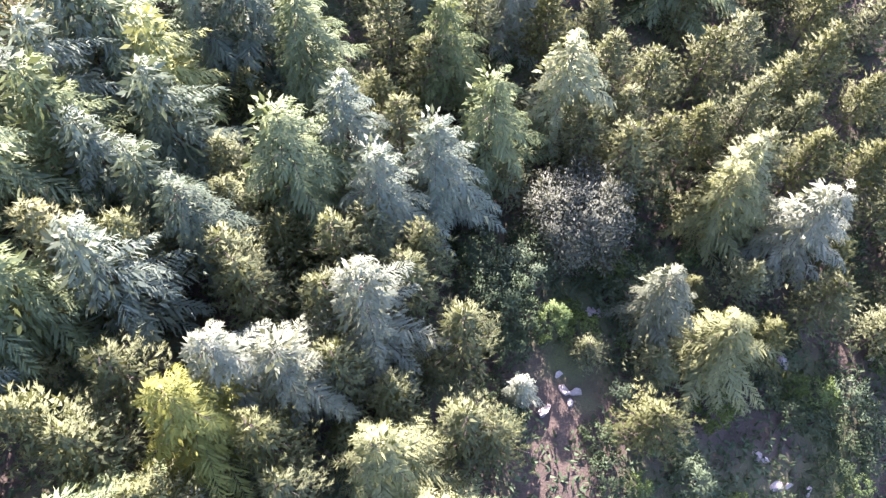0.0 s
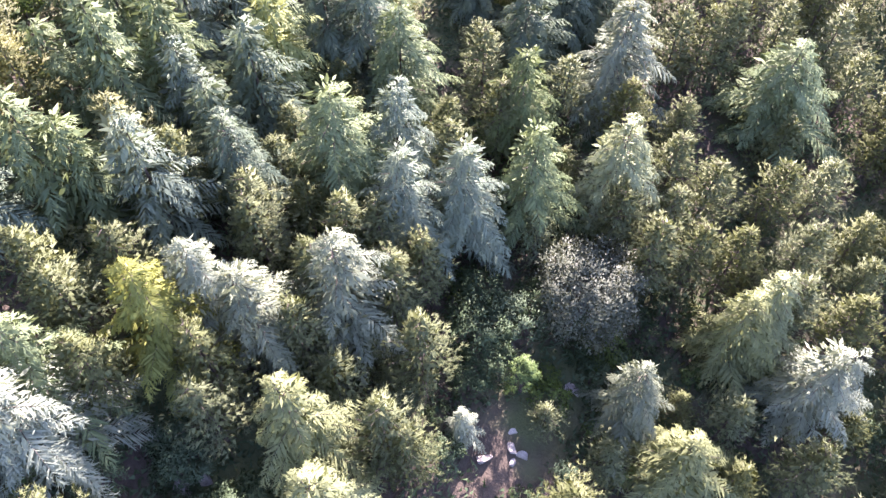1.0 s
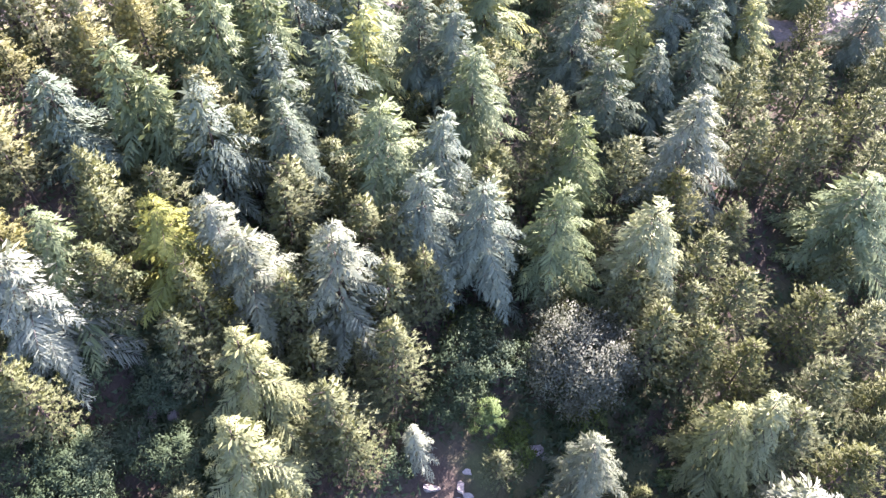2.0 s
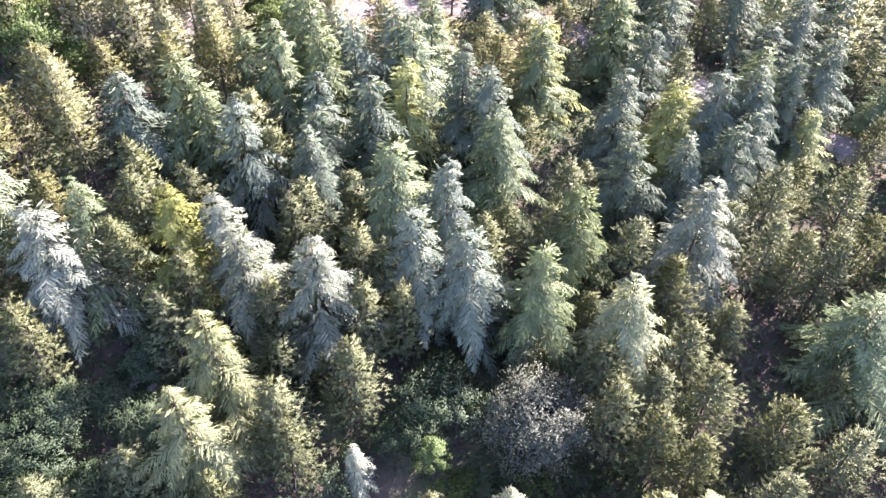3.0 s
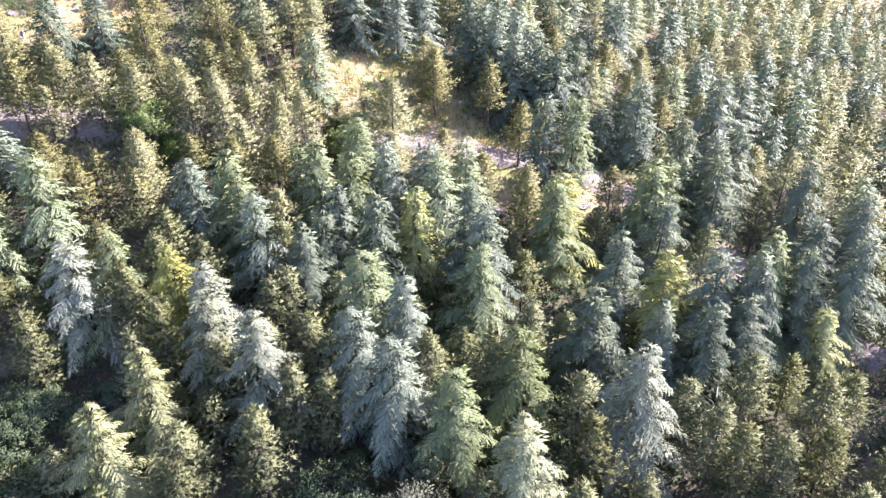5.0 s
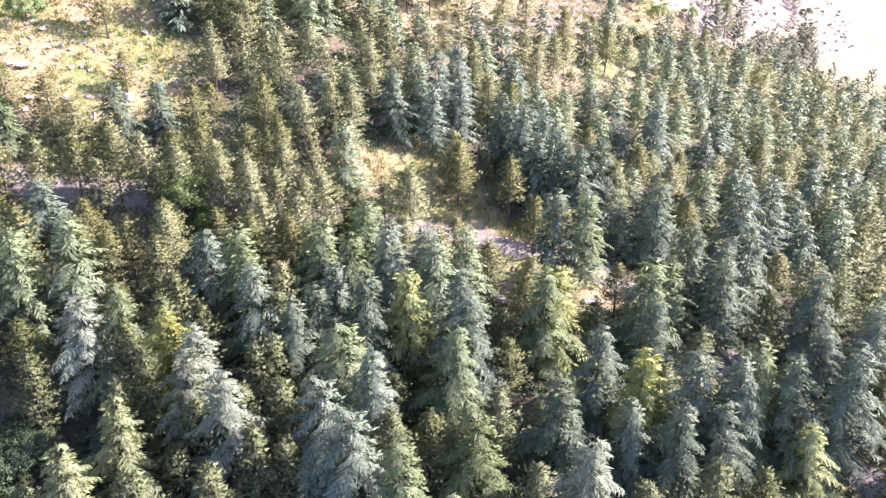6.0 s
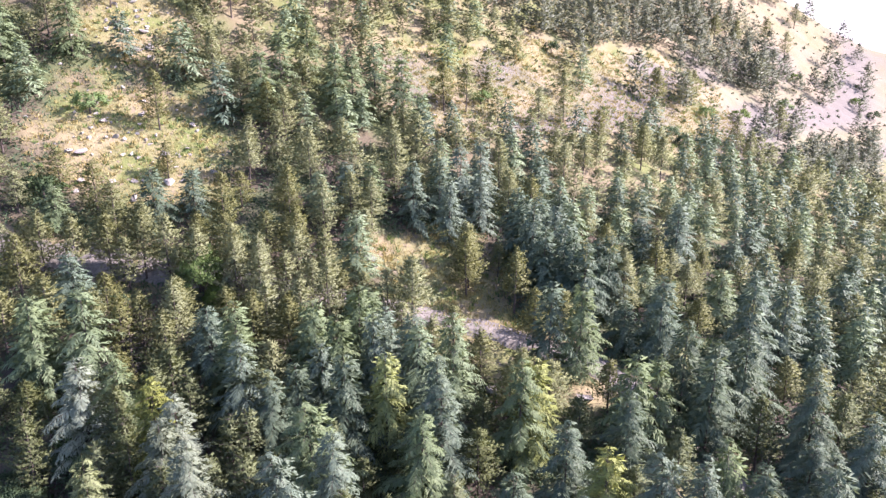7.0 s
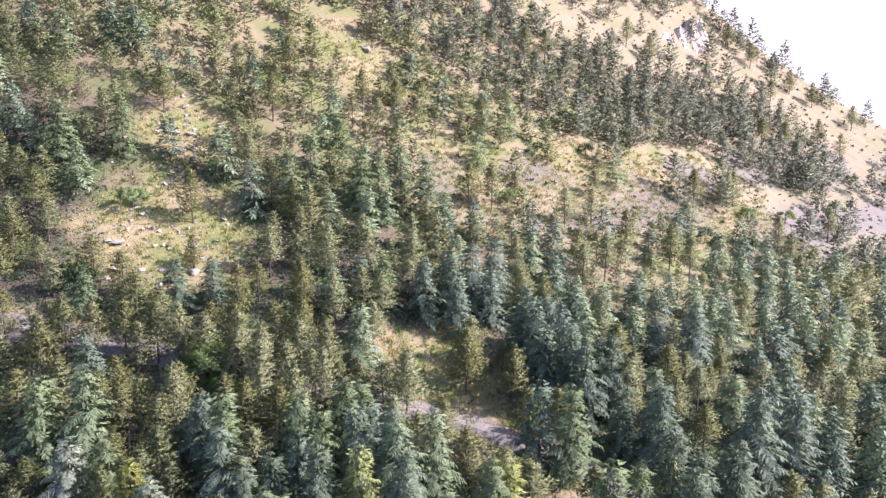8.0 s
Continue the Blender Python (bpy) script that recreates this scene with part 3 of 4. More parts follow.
PINES_2 = (  # x, y, height
    (-8.2, 5.0, 9.9), (-9.1, 7.2, 11.0), (-11.0, -3.5, 10.0), (-11.3, 16.2, 9.5), (-12.3, 17.8, 9.5), (-14.1, 4.1, 9.5), (-16.8, 10.4, 9.5), (-17.4, 6.5, 9.5),
    (-17.5, 17.8, 9.5), (-19.4, 7.6, 9.5), (-21.3, 17.7, 9.5), (-25.1, 4.5, 8.6), (-25.8, -0.7, 9.5), (-26.3, -4.0, 9.5), (-27.5, 0.9, 8.6), (-28.1, 4.7, 10.3),
    (-28.5, 13.6, 9.5), (-28.7, 17.7, 9.5), (-30.4, 4.2, 9.1), (-30.5, 14.8, 9.5), (-31.8, 18.4, 9.5), (-32.8, -16.1, 9.5), (-35.4, 12.7, 9.5), (-35.4, 46.9, 8.6),
    (-35.4, 21.2, 9.5), (-36.4, -11.0, 9.5), (-36.5, -15.2, 9.5), (-36.7, 9.2, 9.5), (-37.2, 31.5, 10.4), (-38.0, 12.0, 9.5), (-38.0, -7.5, 9.5), (-38.2, 3.9, 9.5),
)
PINES_3 = (  # x, y, height
    (-38.9, -3.3, 9.5), (-39.1, -0.2, 9.5), (-39.5, 8.3, 9.5), (-40.9, 16.0, 9.5), (-41.6, 19.6, 9.5), (-42.5, 44.9, 9.5), (-44.5, 15.3, 9.5), (-44.9, 38.4, 9.5),
    (-45.1, 60.1, 9.5), (-47.0, 38.7, 8.5), (-48.2, 4.4, 9.5), (-51.3, 17.8, 9.5), (-52.1, 12.7, 9.5), (-54.0, 21.4, 9.5), (-55.2, 24.1, 8.4), (-55.7, -6.2, 5.9),
    (-58.7, 5.1, 9.0), (-62.1, 13.8, 9.5), (-64.0, 48.4, 9.5), (-64.0, -10.3, 9.5), (-64.0, 44.9, 9.5), (-66.7, 26.8, 9.5), (-69.4, 8.3, 9.5), (-69.4, 5.6, 9.5),
    (-71.6, 95.1, 6.1), (-72.9, 0.2, 9.5), (-73.6, -31.4, 9.5), (-73.7, 43.8, 9.5), (-73.7, 25.4, 7.4), (-76.1, -5.2, 9.5), (-79.0, 55.5, 9.5), (-83.0, -24.9, 9.5),
)
PINES_4 = (  # x, y, height
    (-84.9, 59.9, 9.5), (-91.9, -6.4, 9.5), (-92.3, 33.6, 9.5), (-94.4, 37.9, 9.5), (-96.0, -15.0, 9.5), (-96.0, 77.4, 9.5), (-98.2, 73.8, 9.5), (-99.4, 52.7, 8.5),
    (-99.6, 65.1, 8.8), (-101.0, 42.4, 6.3), (-103.9, -7.0, 9.5), (-104.8, 58.4, 8.0), (-105.4, 8.7, 9.5), (-107.4, 15.8, 9.5), (-121.1, 104.2, 9.5), (-128.4, 103.7, 9.5),
    (-133.0, 84.7, 9.5), (-142.5, 94.9, 9.5), (-144.9, 97.0, 9.5), (-145.0, 87.0, 4.8), (-150.9, 123.3, 9.5), (-155.3, 42.2, 9.5), (-160.1, 47.6, 9.5), (-184.2, 128.0, 9.5),
    (-192.2, 116.4, 9.5), (-195.2, 73.5, 9.5), (-195.5, 80.9, 9.5), (-197.8, 125.0, 9.5), (-213.5, 148.4, 9.5), (-213.7, 140.9, 9.5), (-221.4, 126.6, 9.5), (-236.6, 123.1, 9.5),
)
PINES_5 = (  # x, y, height
    (-238.1, 138.1, 9.5), (-238.2, 115.0, 9.5), (-238.4, 146.5, 9.5), (-239.1, 161.3, 9.5),
)
PINES = PINES_1 + PINES_2 + PINES_3 + PINES_4 + PINES_5
SAPLINGS_1 = (  # x, y, height
    (20.9, 32.3, 4.0), (18.4, 20.5, 4.0), (9.9, 15.4, 4.0), (-0.6, 13.2, 4.0), (-0.7, 7.8, 4.0), (-2.5, 13.6, 4.0), (-21.9, 11.2, 4.0),
)
SAPLINGS = SAPLINGS_1


rng = np.random.default_rng(5)
taken = []
SILVER_ONES = [(-15.4, 0.1), (-11.7, 10.9), (-8.4, 11.1), (-4.4, 14.8), (14.6, 18.3), (25.6, 24.2), (5.7, 42.7)]
PALE_ONES = [(0.1, 3.2), (0.0, 3.2), (19.0, 15.7), (20.0, 25.6), (21.7, 27.5), (-3.1, 6.6), (8.6, 32.9)]
LOOKS = {
    "blue": ("blue_cedar", (BLUE,), "tall blue-green cedar with drooping feathery branches", "blue cedars of the wood"),
    "green": ("green_cedar", (GREEN,), "tall green cedar with layered drooping branches", "green cedars of the wood"),
    "yellow": ("yellow_cedar", (YELLOW,), "bright yellow-green cedar standing among blue cedars", "yellow cedars of the wood"),
    "pine": ("pine_tree", (OLIVE,), "olive-green pine with rounded needle tufts and bare lower trunk", "pines of the wood"),
    "young": ("young_pine", (OLIVE,), "young olive-green pine below the taller cedars", "young pines below the cedars"),
}


def grow(kind, x, y, tall, spread=1.0):
    name, mats, label, group = LOOKS[kind]
    near = x > NEAR_EDGE and kind != "young"
    mat = mats[int(rng.integers(len(mats)))]
    if kind == "blue" and any(abs(x - a) < 0.6 and abs(y - b) < 0.6 for a, b in SILVER_ONES):
        mat = SILVER
    if x < NEAR_EDGE - 3 and kind in ("blue", "green", "pine"):
        mat = {"blue": BLUE if tall == 12.5 and x > -26 else DEEP_BLUE, "green": DEEP_GREEN, "pine": DRY_OLIVE}[kind]
    if any(abs(x - a) < 0.6 and abs(y - b) < 0.6 for a, b in PALE_ONES):
        mat = PALE
    pool = (pines_fine if near else pines_mid) if kind in ("pine", "young") else (cedars_fine if near else cedars_mid)
    base = 9.5 if kind in ("pine", "young") else 12.5
    me = pool[int(rng.integers(len(pool)))]
    plant(name, me, mat, x, y, tall / base, rng.uniform(-0.8, 0.8), label, "pine" if kind in ("pine", "young") else "cedar", group, spread * rng.uniform(0.92, 1.08) * (base / tall) ** 0.4)
    taken.append((x, y))


def broad(x, y):
    """How far a crown spreads beyond the usual width."""
    for a, b, w in BROAD_CROWNS:
        if abs(x - a) < 0.6 and abs(y - b) < 0.6:
            return w
    return 1.0


BROAD_CROWNS = [(18.4, 47.1, 1.6), (19.0, 15.7, 1.35), (-10.0, 24.7, 1.15), (5.7, 42.7, 1.25), (-9.7, 34.4, 1.15), (13.3, 10.0, 1.2), (-15.4, 0.1, 1.2),
                (-4.4, 14.8, 1.1), (8.6, 32.9, 1.1)]
for kind, stand in (("blue", BLUE_CEDARS), ("green", GREEN_CEDARS), ("yellow", YELLOW_CEDARS), ("pine", PINES)):
    for x, y, tall in stand:
        grow(kind, x, y, tall, broad(x, y))
grow("blue", -8.4, 11.1, 12.2)
for x, y, tall in ((-60.9, 34.0, 11.5), (-63.8, 37.0, 12.0), (-67.5, 40.5, 12.5), (-58.0, 49.0, 10.0), (-53.0, 46.5, 12.5), (-49.5, 47.5, 13.0), (-46.0, 49.0, 12.0), (-56.0, 45.8, 11.5), (-47.5, 52.0, 13.0), (-51.5, 51.0, 12.5), (-43.0, 54.0, 12.0)):
    grow("blue", x, y, tall)
grow("pine", -51.1, 38.4, 7.5)
for x, y, tall in SAPLINGS:
    grow("pine", x, y, tall)

# pines along the lower side of the road
for k in range(17):
    y = -24 + 3.3 * k + rng.uniform(-0.8, 0.8)
    x = float(np.interp(y, [q[1] for q in ROAD_LINE], [q[0] for q in ROAD_LINE])) + rng.uniform(2.6, 3.8)
    if min((x - a) ** 2 + (y - b) ** 2 for a, b in taken) > 2.0 ** 2:
        grow("pine", x, y, rng.uniform(6.5, 9.0))

# the trees that close the wood between those
taken += [(8.0, 25.0), (3.4, 18.7), (7.6, 17.0), (5.0, 12.1)]
far = []
GX, GY = np.meshgrid(np.arange(46.0, -250.0, -3.1), np.arange(-116.0, 190.0, 3.1), indexing="ij")
PX, PY = GX.ravel() + rng.uniform(-1.3, 1.3, GX.size), GY.ravel() + rng.uniform(-1.3, 1.3, GX.size)
view = ((PY > 40 - 0.86 * (47 - PX)) & (PY < 60 + 0.46 * (47 - PX))) | ((PY > -14) & (PY < 62) & (PX > -30)) | ((PY < 34 + 1.5 * (38 - PX)) & (PY < 138) & (PY > 40) & (PX > -85) & (PX < 15)) | ((PX < -40) & (PX > -135) & (PY > 60) & (PY < 62 + 0.8 * (44 - PX)))
PX, PY = PX[view], PY[view]
OPEN, ROAD_GAP = openness(PX, PY), road_gap(PX, PY)
taken_xy = np.full((4000, 2), 1e6)
taken_xy[:len(taken)] = taken
filled = len(taken)
for px, py, o, gap_r in zip(PX.tolist(), PY.tolist(), OPEN.tolist(), ROAD_GAP.tolist()):
    chance, pick, tall_f = rng.uniform(), rng.uniform(), rng.uniform(0.7, 1.1)
    if gap_r < 1.9 or px < -80 and chance > 0.9 or o > 0.3 and chance > (0.06 if px > -240 else 0.24):
        continue
    if -15 < px < -3 and py < 4.5 or py < 13 + 0.1 * px and px > 5 or py < -8 and px > -14 or py > 80 and px > 2 or px > 30 and py < 15 or -1 < px < 14 and 10 < py < 27:
        continue
    mixed = py > 44 + 0.35 * (px + 40)
    gap = 3.0 if px > -19 and py < 38 else (4.4 if mixed else 3.6) if px > -48 else 3.7 if px > -130 else 3.4
    if ((taken_xy[:filled] - (px, py)) ** 2).sum(1).min() < gap ** 2:
        continue
    taken_xy[filled] = px, py
    filled += 1
    kind = "blue" if pick < (0.30 if mixed else 0.10) else "green" if pick < (0.48 if mixed else 0.24) else "pine"
    if px > -19 and py < 66:
        kind, tall_f = "young", tall_f * (0.84 if py < 38 else 0.9)
    tall = (9.5 if kind in ("pine", "young") else 11.5) * tall_f * (0.84 if px < -30 and mixed else 0.95)
    if -110 < px < -19:
        tall *= 0.88
    if px > -60 and py < 78:
        grow(kind, px, py, tall, 1.0 if px > -19 else 1.14)
    else:
        far.append((kind, px, py, tall))


def far_wood(name, kinds, base, meshes, mat, label, lo=-130.0, hi=1e3):
    """Woods far up the slope, joined into one sheet of crowns."""
    pts, nrm = [], []
    for kind, x, y, tall in far:
        if kind in kinds and lo <= x < hi:
            v, vn = meshes[(0 if x > -85 else 3) + int(rng.integers(3))]
            w, s = rng.uniform(0, 6.28), tall / base
            c, d = math.cos(w), math.sin(w)
            turn = np.array(((c, d, 0), (-d, c, 0), (0, 0, 1)))
            full = np.array((1.22, 1.22, 1.12)) if x < -130 else np.array((1.24, 1.24, 1.0))   # fuller crowns on the open slope
            pts.append(v @ turn * s * full + np.array((x, y, at_ground(x, y))))
            nrm.append(vn @ turn)
    if pts:
        tagged(new(name, leaf_mesh(name, np.concatenate(pts), mat, np.concatenate(nrm))), label, "woods", kind="stuff")


def coords(me):
    v, n = np.empty(len(me.vertices) * 3, np.float32), np.empty(len(me.vertices) * 3, np.float32)
    me.vertices.foreach_get("co", v)
    me.attributes["custom_normal"].data.foreach_get("vector", n)
    bpy.data.meshes.remove(me)
    return v.reshape(-1, 3).astype(float), n.reshape(-1, 3).astype(float)


cedars_far = [coords(cedar(90 + i, wide=w, power=0.64, gap=g, step=t, sprays=u, size=z, girth=0.36 * z, fill=n, bulk=1.05, wood=False, few=3, many=5.5)[1])
              for g, t, u, z, n in ((1.0, 0.34, 1, 0.6, 320), (1.3, 0.55, 1, 0.85, 220)) for i, w in enumerate((4.7, 5.2, 4.3))]
pines_far = [coords(pine(95 + i, wide=w, bare=b, gap=g, step=t, per=n, blade=(z, 0.26 * z), lump=0.8 * z, tuft=0.24, wood=False, fill=e, flats=3)[1])
             for g, t, n, z, e in ((0.85, 0.48, 3, 0.5, 220), (1.1, 0.72, 2, 0.78, 150)) for i, (w, b) in enumerate(((4.5, 0.16), (5.0, 0.2), (4.1, 0.1)))]
far_wood("far_blue_cedars", ("blue",), 12.5, cedars_far, DEEP_BLUE, "distant blue-green cedars covering the upper slope")
far_wood("far_green_cedars", ("green", "yellow"), 12.5, cedars_far, DEEP_GREEN, "distant green cedars covering the upper slope")
far_wood("far_pines", ("pine",), 9.5, pines_far, DRY_OLIVE, "distant olive pines covering the upper slope")
far_wood("ridge_pines", ("pine", "blue", "green"), 9.5, pines_far, HAZED_RIDGE, "dense dark green pines high on the ridge, haze painted into their needles", -1e3, -130.0)

# their bare stems
stem_v, stem_f = [], []
for kind, x, y, tall in far:
    if x > -110:
        g = at_ground(x, y)
        tv, tf = tube(((x, y, g - 0.3), (x, y, g + 0.55 * tall)), (0.1, 0.02), 3)
        stem_f += [tuple(i + len(stem_v) for i in q) for q in tf]
        stem_v += [tuple(p) for p in tv]
stem_mesh = bpy.data.meshes.new("far_trunks")
stem_mesh.from_pydata(stem_v, [], stem_f)
stem_mesh.materials.append(BARK)
tagged(new("far_trunks", stem_mesh), "thin bare brown stems of the distant trees", "tree trunks", kind="stuff")



# ---- shrubs, rocks, grass and dead wood ----
oak = broadleaf(201, 6.8, 3.9, 260, 60, (0.2, 0.13))
plant("grey_tree", oak, GREY_LEAF, 9.7, 24.5, 1.0, 0.4, "round grey-green broad-leaved tree among the pines", "tree", "")
leafy = broadleaf(205, 5.6, 2.9, 150, 46, (0.22, 0.14), 0.1, FRESH_LEAF)
for x, y, k in ((-37.4, 4.6, 1.0), (-36.6, 25.2, 0.85), (-35.6, 7.4, 0.7)):
    plant("leafy_tree", leafy, FRESH_LEAF, x, y, k, rng.uniform(0, 6), "small bright green broad-leaved tree beside the road", "tree", "leafy trees by the road")
shrubs = [broadleaf(210 + i, 3.0, 1.7, 40, 22, (0.24, 0.13), 0.0, DARK_LEAF) for i in range(4)]
laurels = [broadleaf(215 + i, 3.0, 1.7, 70, 44, (0.15, 0.075), 0.0, DARK_LEAF) for i in range(2)]
bushes = [broadleaf(220 + i, 3.2, 2.2, 42, 26, (0.30, 0.22), 0.0, DARK_LEAF) for i in range(3)]
wispy = cedar(230, tall=5.5, wide=1.7, gap=0.42, droop=0.75, size=0.22, fill=60)
plant("young_silver_cedar", wispy, SILVER, 5.0, 12.1, 1.0, 1.0, "small silvery weeping cedar beside bare rocks", "cedar", "")
soft = broadleaf(231, 5.0, 1.25, 60, 60, (0.16, 0.07), 0.0)
plant("soft_green_shrub", soft, FRESH_LEAF, 7.6, 17.0, 1.0, 0.0, "soft bright green upright shrub on brown soil", "shrub", "")
for x, y, s in ((3.4, 18.7, 1.5), (5.6, 20.4, 1.4), (2.6, 21.6, 1.3), (5.0, 17.0, 1.25), (6.6, 22.6, 1.2), (4.2, 15.4, 1.0)):
    plant("laurel_shrub", laurels[int(rng.integers(2))], DARK_LEAF, x, y, s, rng.uniform(0, 6), "dense dark green shrub with small upright leaves", "shrub", "dark shrubs below the cedars")
    taken.append((x, y))
for k in range(46):
    x, y = rng.uniform(-13, 3), rng.uniform(-11, 3.5)
    plant("dark_thicket", laurels[int(rng.integers(2))], DARK_LEAF, x, y, rng.uniform(0.7, 1.15), rng.uniform(0, 6), "dense dark green thicket between rocks on the forest floor", "shrub", "thickets on the forest floor", 1.25)
    taken.append((x, y))
n_low = 0
tk = np.array(taken)
for k in range(1600):
    x, y = (rng.uniform(-24, 42), rng.uniform(-16, 40)) if k % 2 else (rng.uniform(9, 46), rng.uniform(0, 24))
    if n_low > 170 or ((tk - (x, y)) ** 2).sum(1).min() < 1.45 ** 2:
        continue
    if 6.5 < x < 11 and 10.5 < y < 15 or 21 < x < 28 and 5 < y < 11:
        continue
    mat = DARK_LEAF if rng.uniform() < 0.75 else FRESH_LEAF
    plant("low_shrub", shrubs[int(rng.integers(4))], mat, x, y, rng.uniform(0.4, 0.85), rng.uniform(0, 6), "low dark green shrub on the forest floor", "shrub", "low shrubs on the forest floor", 1.25)
    tk = np.vstack([tk, (x, y)])
    n_low += 1
for x, y in ((-140.8, 100.0), (-122.3, 95.4), (-172.7, 133.0), (-199.6, 147.0), (-206.2, 172.1), (-202.5, 176.6), (-132.0, 58.2), (-63.3, -20.7),
             (-114.4, 32.1), (-99.2, 40.8), (-116.9, 83.6), (-41.6, 2.4), (-47.4, -20.5), (-118.5, 88.0), (-150.0, 112.0)):
    plant("hillside_bush", bushes[int(rng.integers(3))], FRESH_LEAF if rng.uniform() < 0.5 else DARK_LEAF, x, y, rng.uniform(0.75, 1.15), rng.uniform(0, 6), "round green bush on the open slope", "bush", "bushes on the slope", 1.1)


def undergrowth():
    """Knee-high leafy cover on the forest floor, thin on the clearings and absent on the road."""
    p = np.column_stack([rng.uniform(-75, 62, 52000), rng.uniform(-45, 110, 52000)])
    p = p[(rng.uniform(0, 1, len(p)) < 1 - 0.97 * openness(p[:, 0], p[:, 1])) & (road_gap(p[:, 0], p[:, 1]) > 2.2)]
    bare_soil = ((p[:, 0] - 8.5) / 3.2) ** 2 + ((p[:, 1] - 13.2) / 3.0) ** 2 < 1
    p = p[~bare_soil]
    tall = 0.25 + 0.55 * np.clip(np.sin(0.31 * p[:, 0] + 0.2 * p[:, 1]) + np.sin(0.23 * p[:, 1] - 0.15 * p[:, 0]) + 0.6, 0.1, 1.4) / 1.4
    at = np.repeat(np.column_stack([p, height(p[:, 0], p[:, 1])]), 4, axis=0)
    size = np.repeat(tall, 4)
    at = at + rng.normal(0, 0.4, at.shape) * np.array((1, 1, 0)) + UP * (size * rng.uniform(0, 0.8, len(at)))[:, None]
    way = unit(rng.normal(0, 0.8, at.shape) + np.array((0, 0, 0.45)))
    tris = blades(at, way, rng.uniform(0.35, 0.8, len(at)), rng.uniform(0.16, 0.34, len(at)), rng)
    tagged(new("undergrowth", leaf_mesh("undergrowth", tris, DARK_LEAF)), "dark green undergrowth covering the forest floor", "undergrowth", kind="stuff")


undergrowth()


def rock_mesh(seed, rough=0.35, flat=0.7, level=1):
    """A weathered limestone block: a ball cut by random planes, then roughened."""
    r = np.random.default_rng(seed)
    bm = bmesh.new()
    bmesh.ops.create_icosphere(bm, subdivisions=level + 1, radius=1.0)
    cuts = [(Vector(d), r.uniform(0.32, 0.7)) for d in rand_dirs(r, 12)]
    for v in bm.verts:
        for d, h in cuts:
            over = v.co.dot(d) - h
            if over > 0:
                v.co -= d * over
        v.co *= 1 + rough * 0.5 * noise.noise(v.co * 2.1 + Vector((seed, 0, 0)))
        v.co.z *= flat
    me = bpy.data.meshes.new("rock")
    bm.to_mesh(me)
    bm.free()
    me.materials.append(ROCK)
    return me


rocks = [rock_mesh(300 + i, flat=f) for i, f in enumerate((0.6, 0.8, 0.7, 0.9, 0.55, 0.75))]


def lay_rock(x, y, size):
    ob = new("rock", rocks[int(rng.integers(len(rocks)))])
    ob.matrix_world = Matrix.LocRotScale((x, y, at_ground(x, y) + 0.22 * size), Euler((rng.uniform(-0.3, 0.3), rng.uniform(-0.3, 0.3), rng.uniform(0, 6))), (size * 1.35, size * rng.uniform(0.7, 1.3), size * rng.uniform(0.9, 1.5)))
    tagged(ob, "weathered pale grey limestone rock half sunk in the ground", "rock", "limestone rocks")


for x, y, s in ((7.1, 11.6, 0.85), (8.6, 13.1, 0.5), (9.3, 13.0, 0.55), (8.1, 14.1, 0.4), (26.0, 16.3, 0.8), (23.1, 9.2, 0.5), (24.3, 7.3, 0.6), (25.4, 7.3, 0.45),
                (27.0, 7.0, 0.5), (23.8, 9.0, 0.4), (10.7, 18.6, 0.7), (33.9, 17.3, 0.7), (-8.6, 0.6, 1.0), (-4.9, -2.9, 0.6), (-8.0, 2.2, 0.55), (-3.4, -1.9, 0.6),
                (-3.6, -7.0, 0.9), (-5.0, -5.0, 0.6), (-9.2, 1.2, 0.7), (8.9, 12.2, 0.35), (11.5, 18.8, 0.35), (-27.2, 41.8, 1.3), (-27.0, 52.0, 1.2)):
    lay_rock(x, y, s)
for x, y, s in ((-56.6, -19.5, 1.1), (-62.3, -18.6, 0.9), (-65.6, -13.8, 0.7), (-60.4, -15.8, 0.7), (-77.0, -18.6, 1.2), (-78.2, -16.7, 1.0), (-76.4, -16.1, 1.1),
                (-84.1, -12.3, 0.9), (-66.9, -6.2, 0.7), (-50.8, -9.3, 1.1), (-55.2, -6.0, 0.9), (-56.1, -4.2, 0.7), (-53.4, -1.3, 0.9), (-49.3, 24.6, 0.9),
                (-47.8, 25.5, 0.7), (-119.0, 42.6, 1.0), (-96.5, 51.0, 1.2), (-123.3, 5.6, 1.3), (-130.8, 15.9, 1.2), (-50.0, -20.9, 0.9), (-55.9, -21.1, 0.8)):
    lay_rock(x, y, s)
placed = 0
while placed < 230:
    a, b, ra, rb = GLADES[int(rng.choice((1, 1, 1, 2, 2, 3, 5)))]
    x, y = a + rng.normal(0, 0.5) * ra, b + rng.normal(0, 0.5) * rb
    lay_rock(x, y, rng.uniform(0.15, 0.5) if rng.uniform() < 0.85 else rng.uniform(0.5, 0.9))
    placed += 1


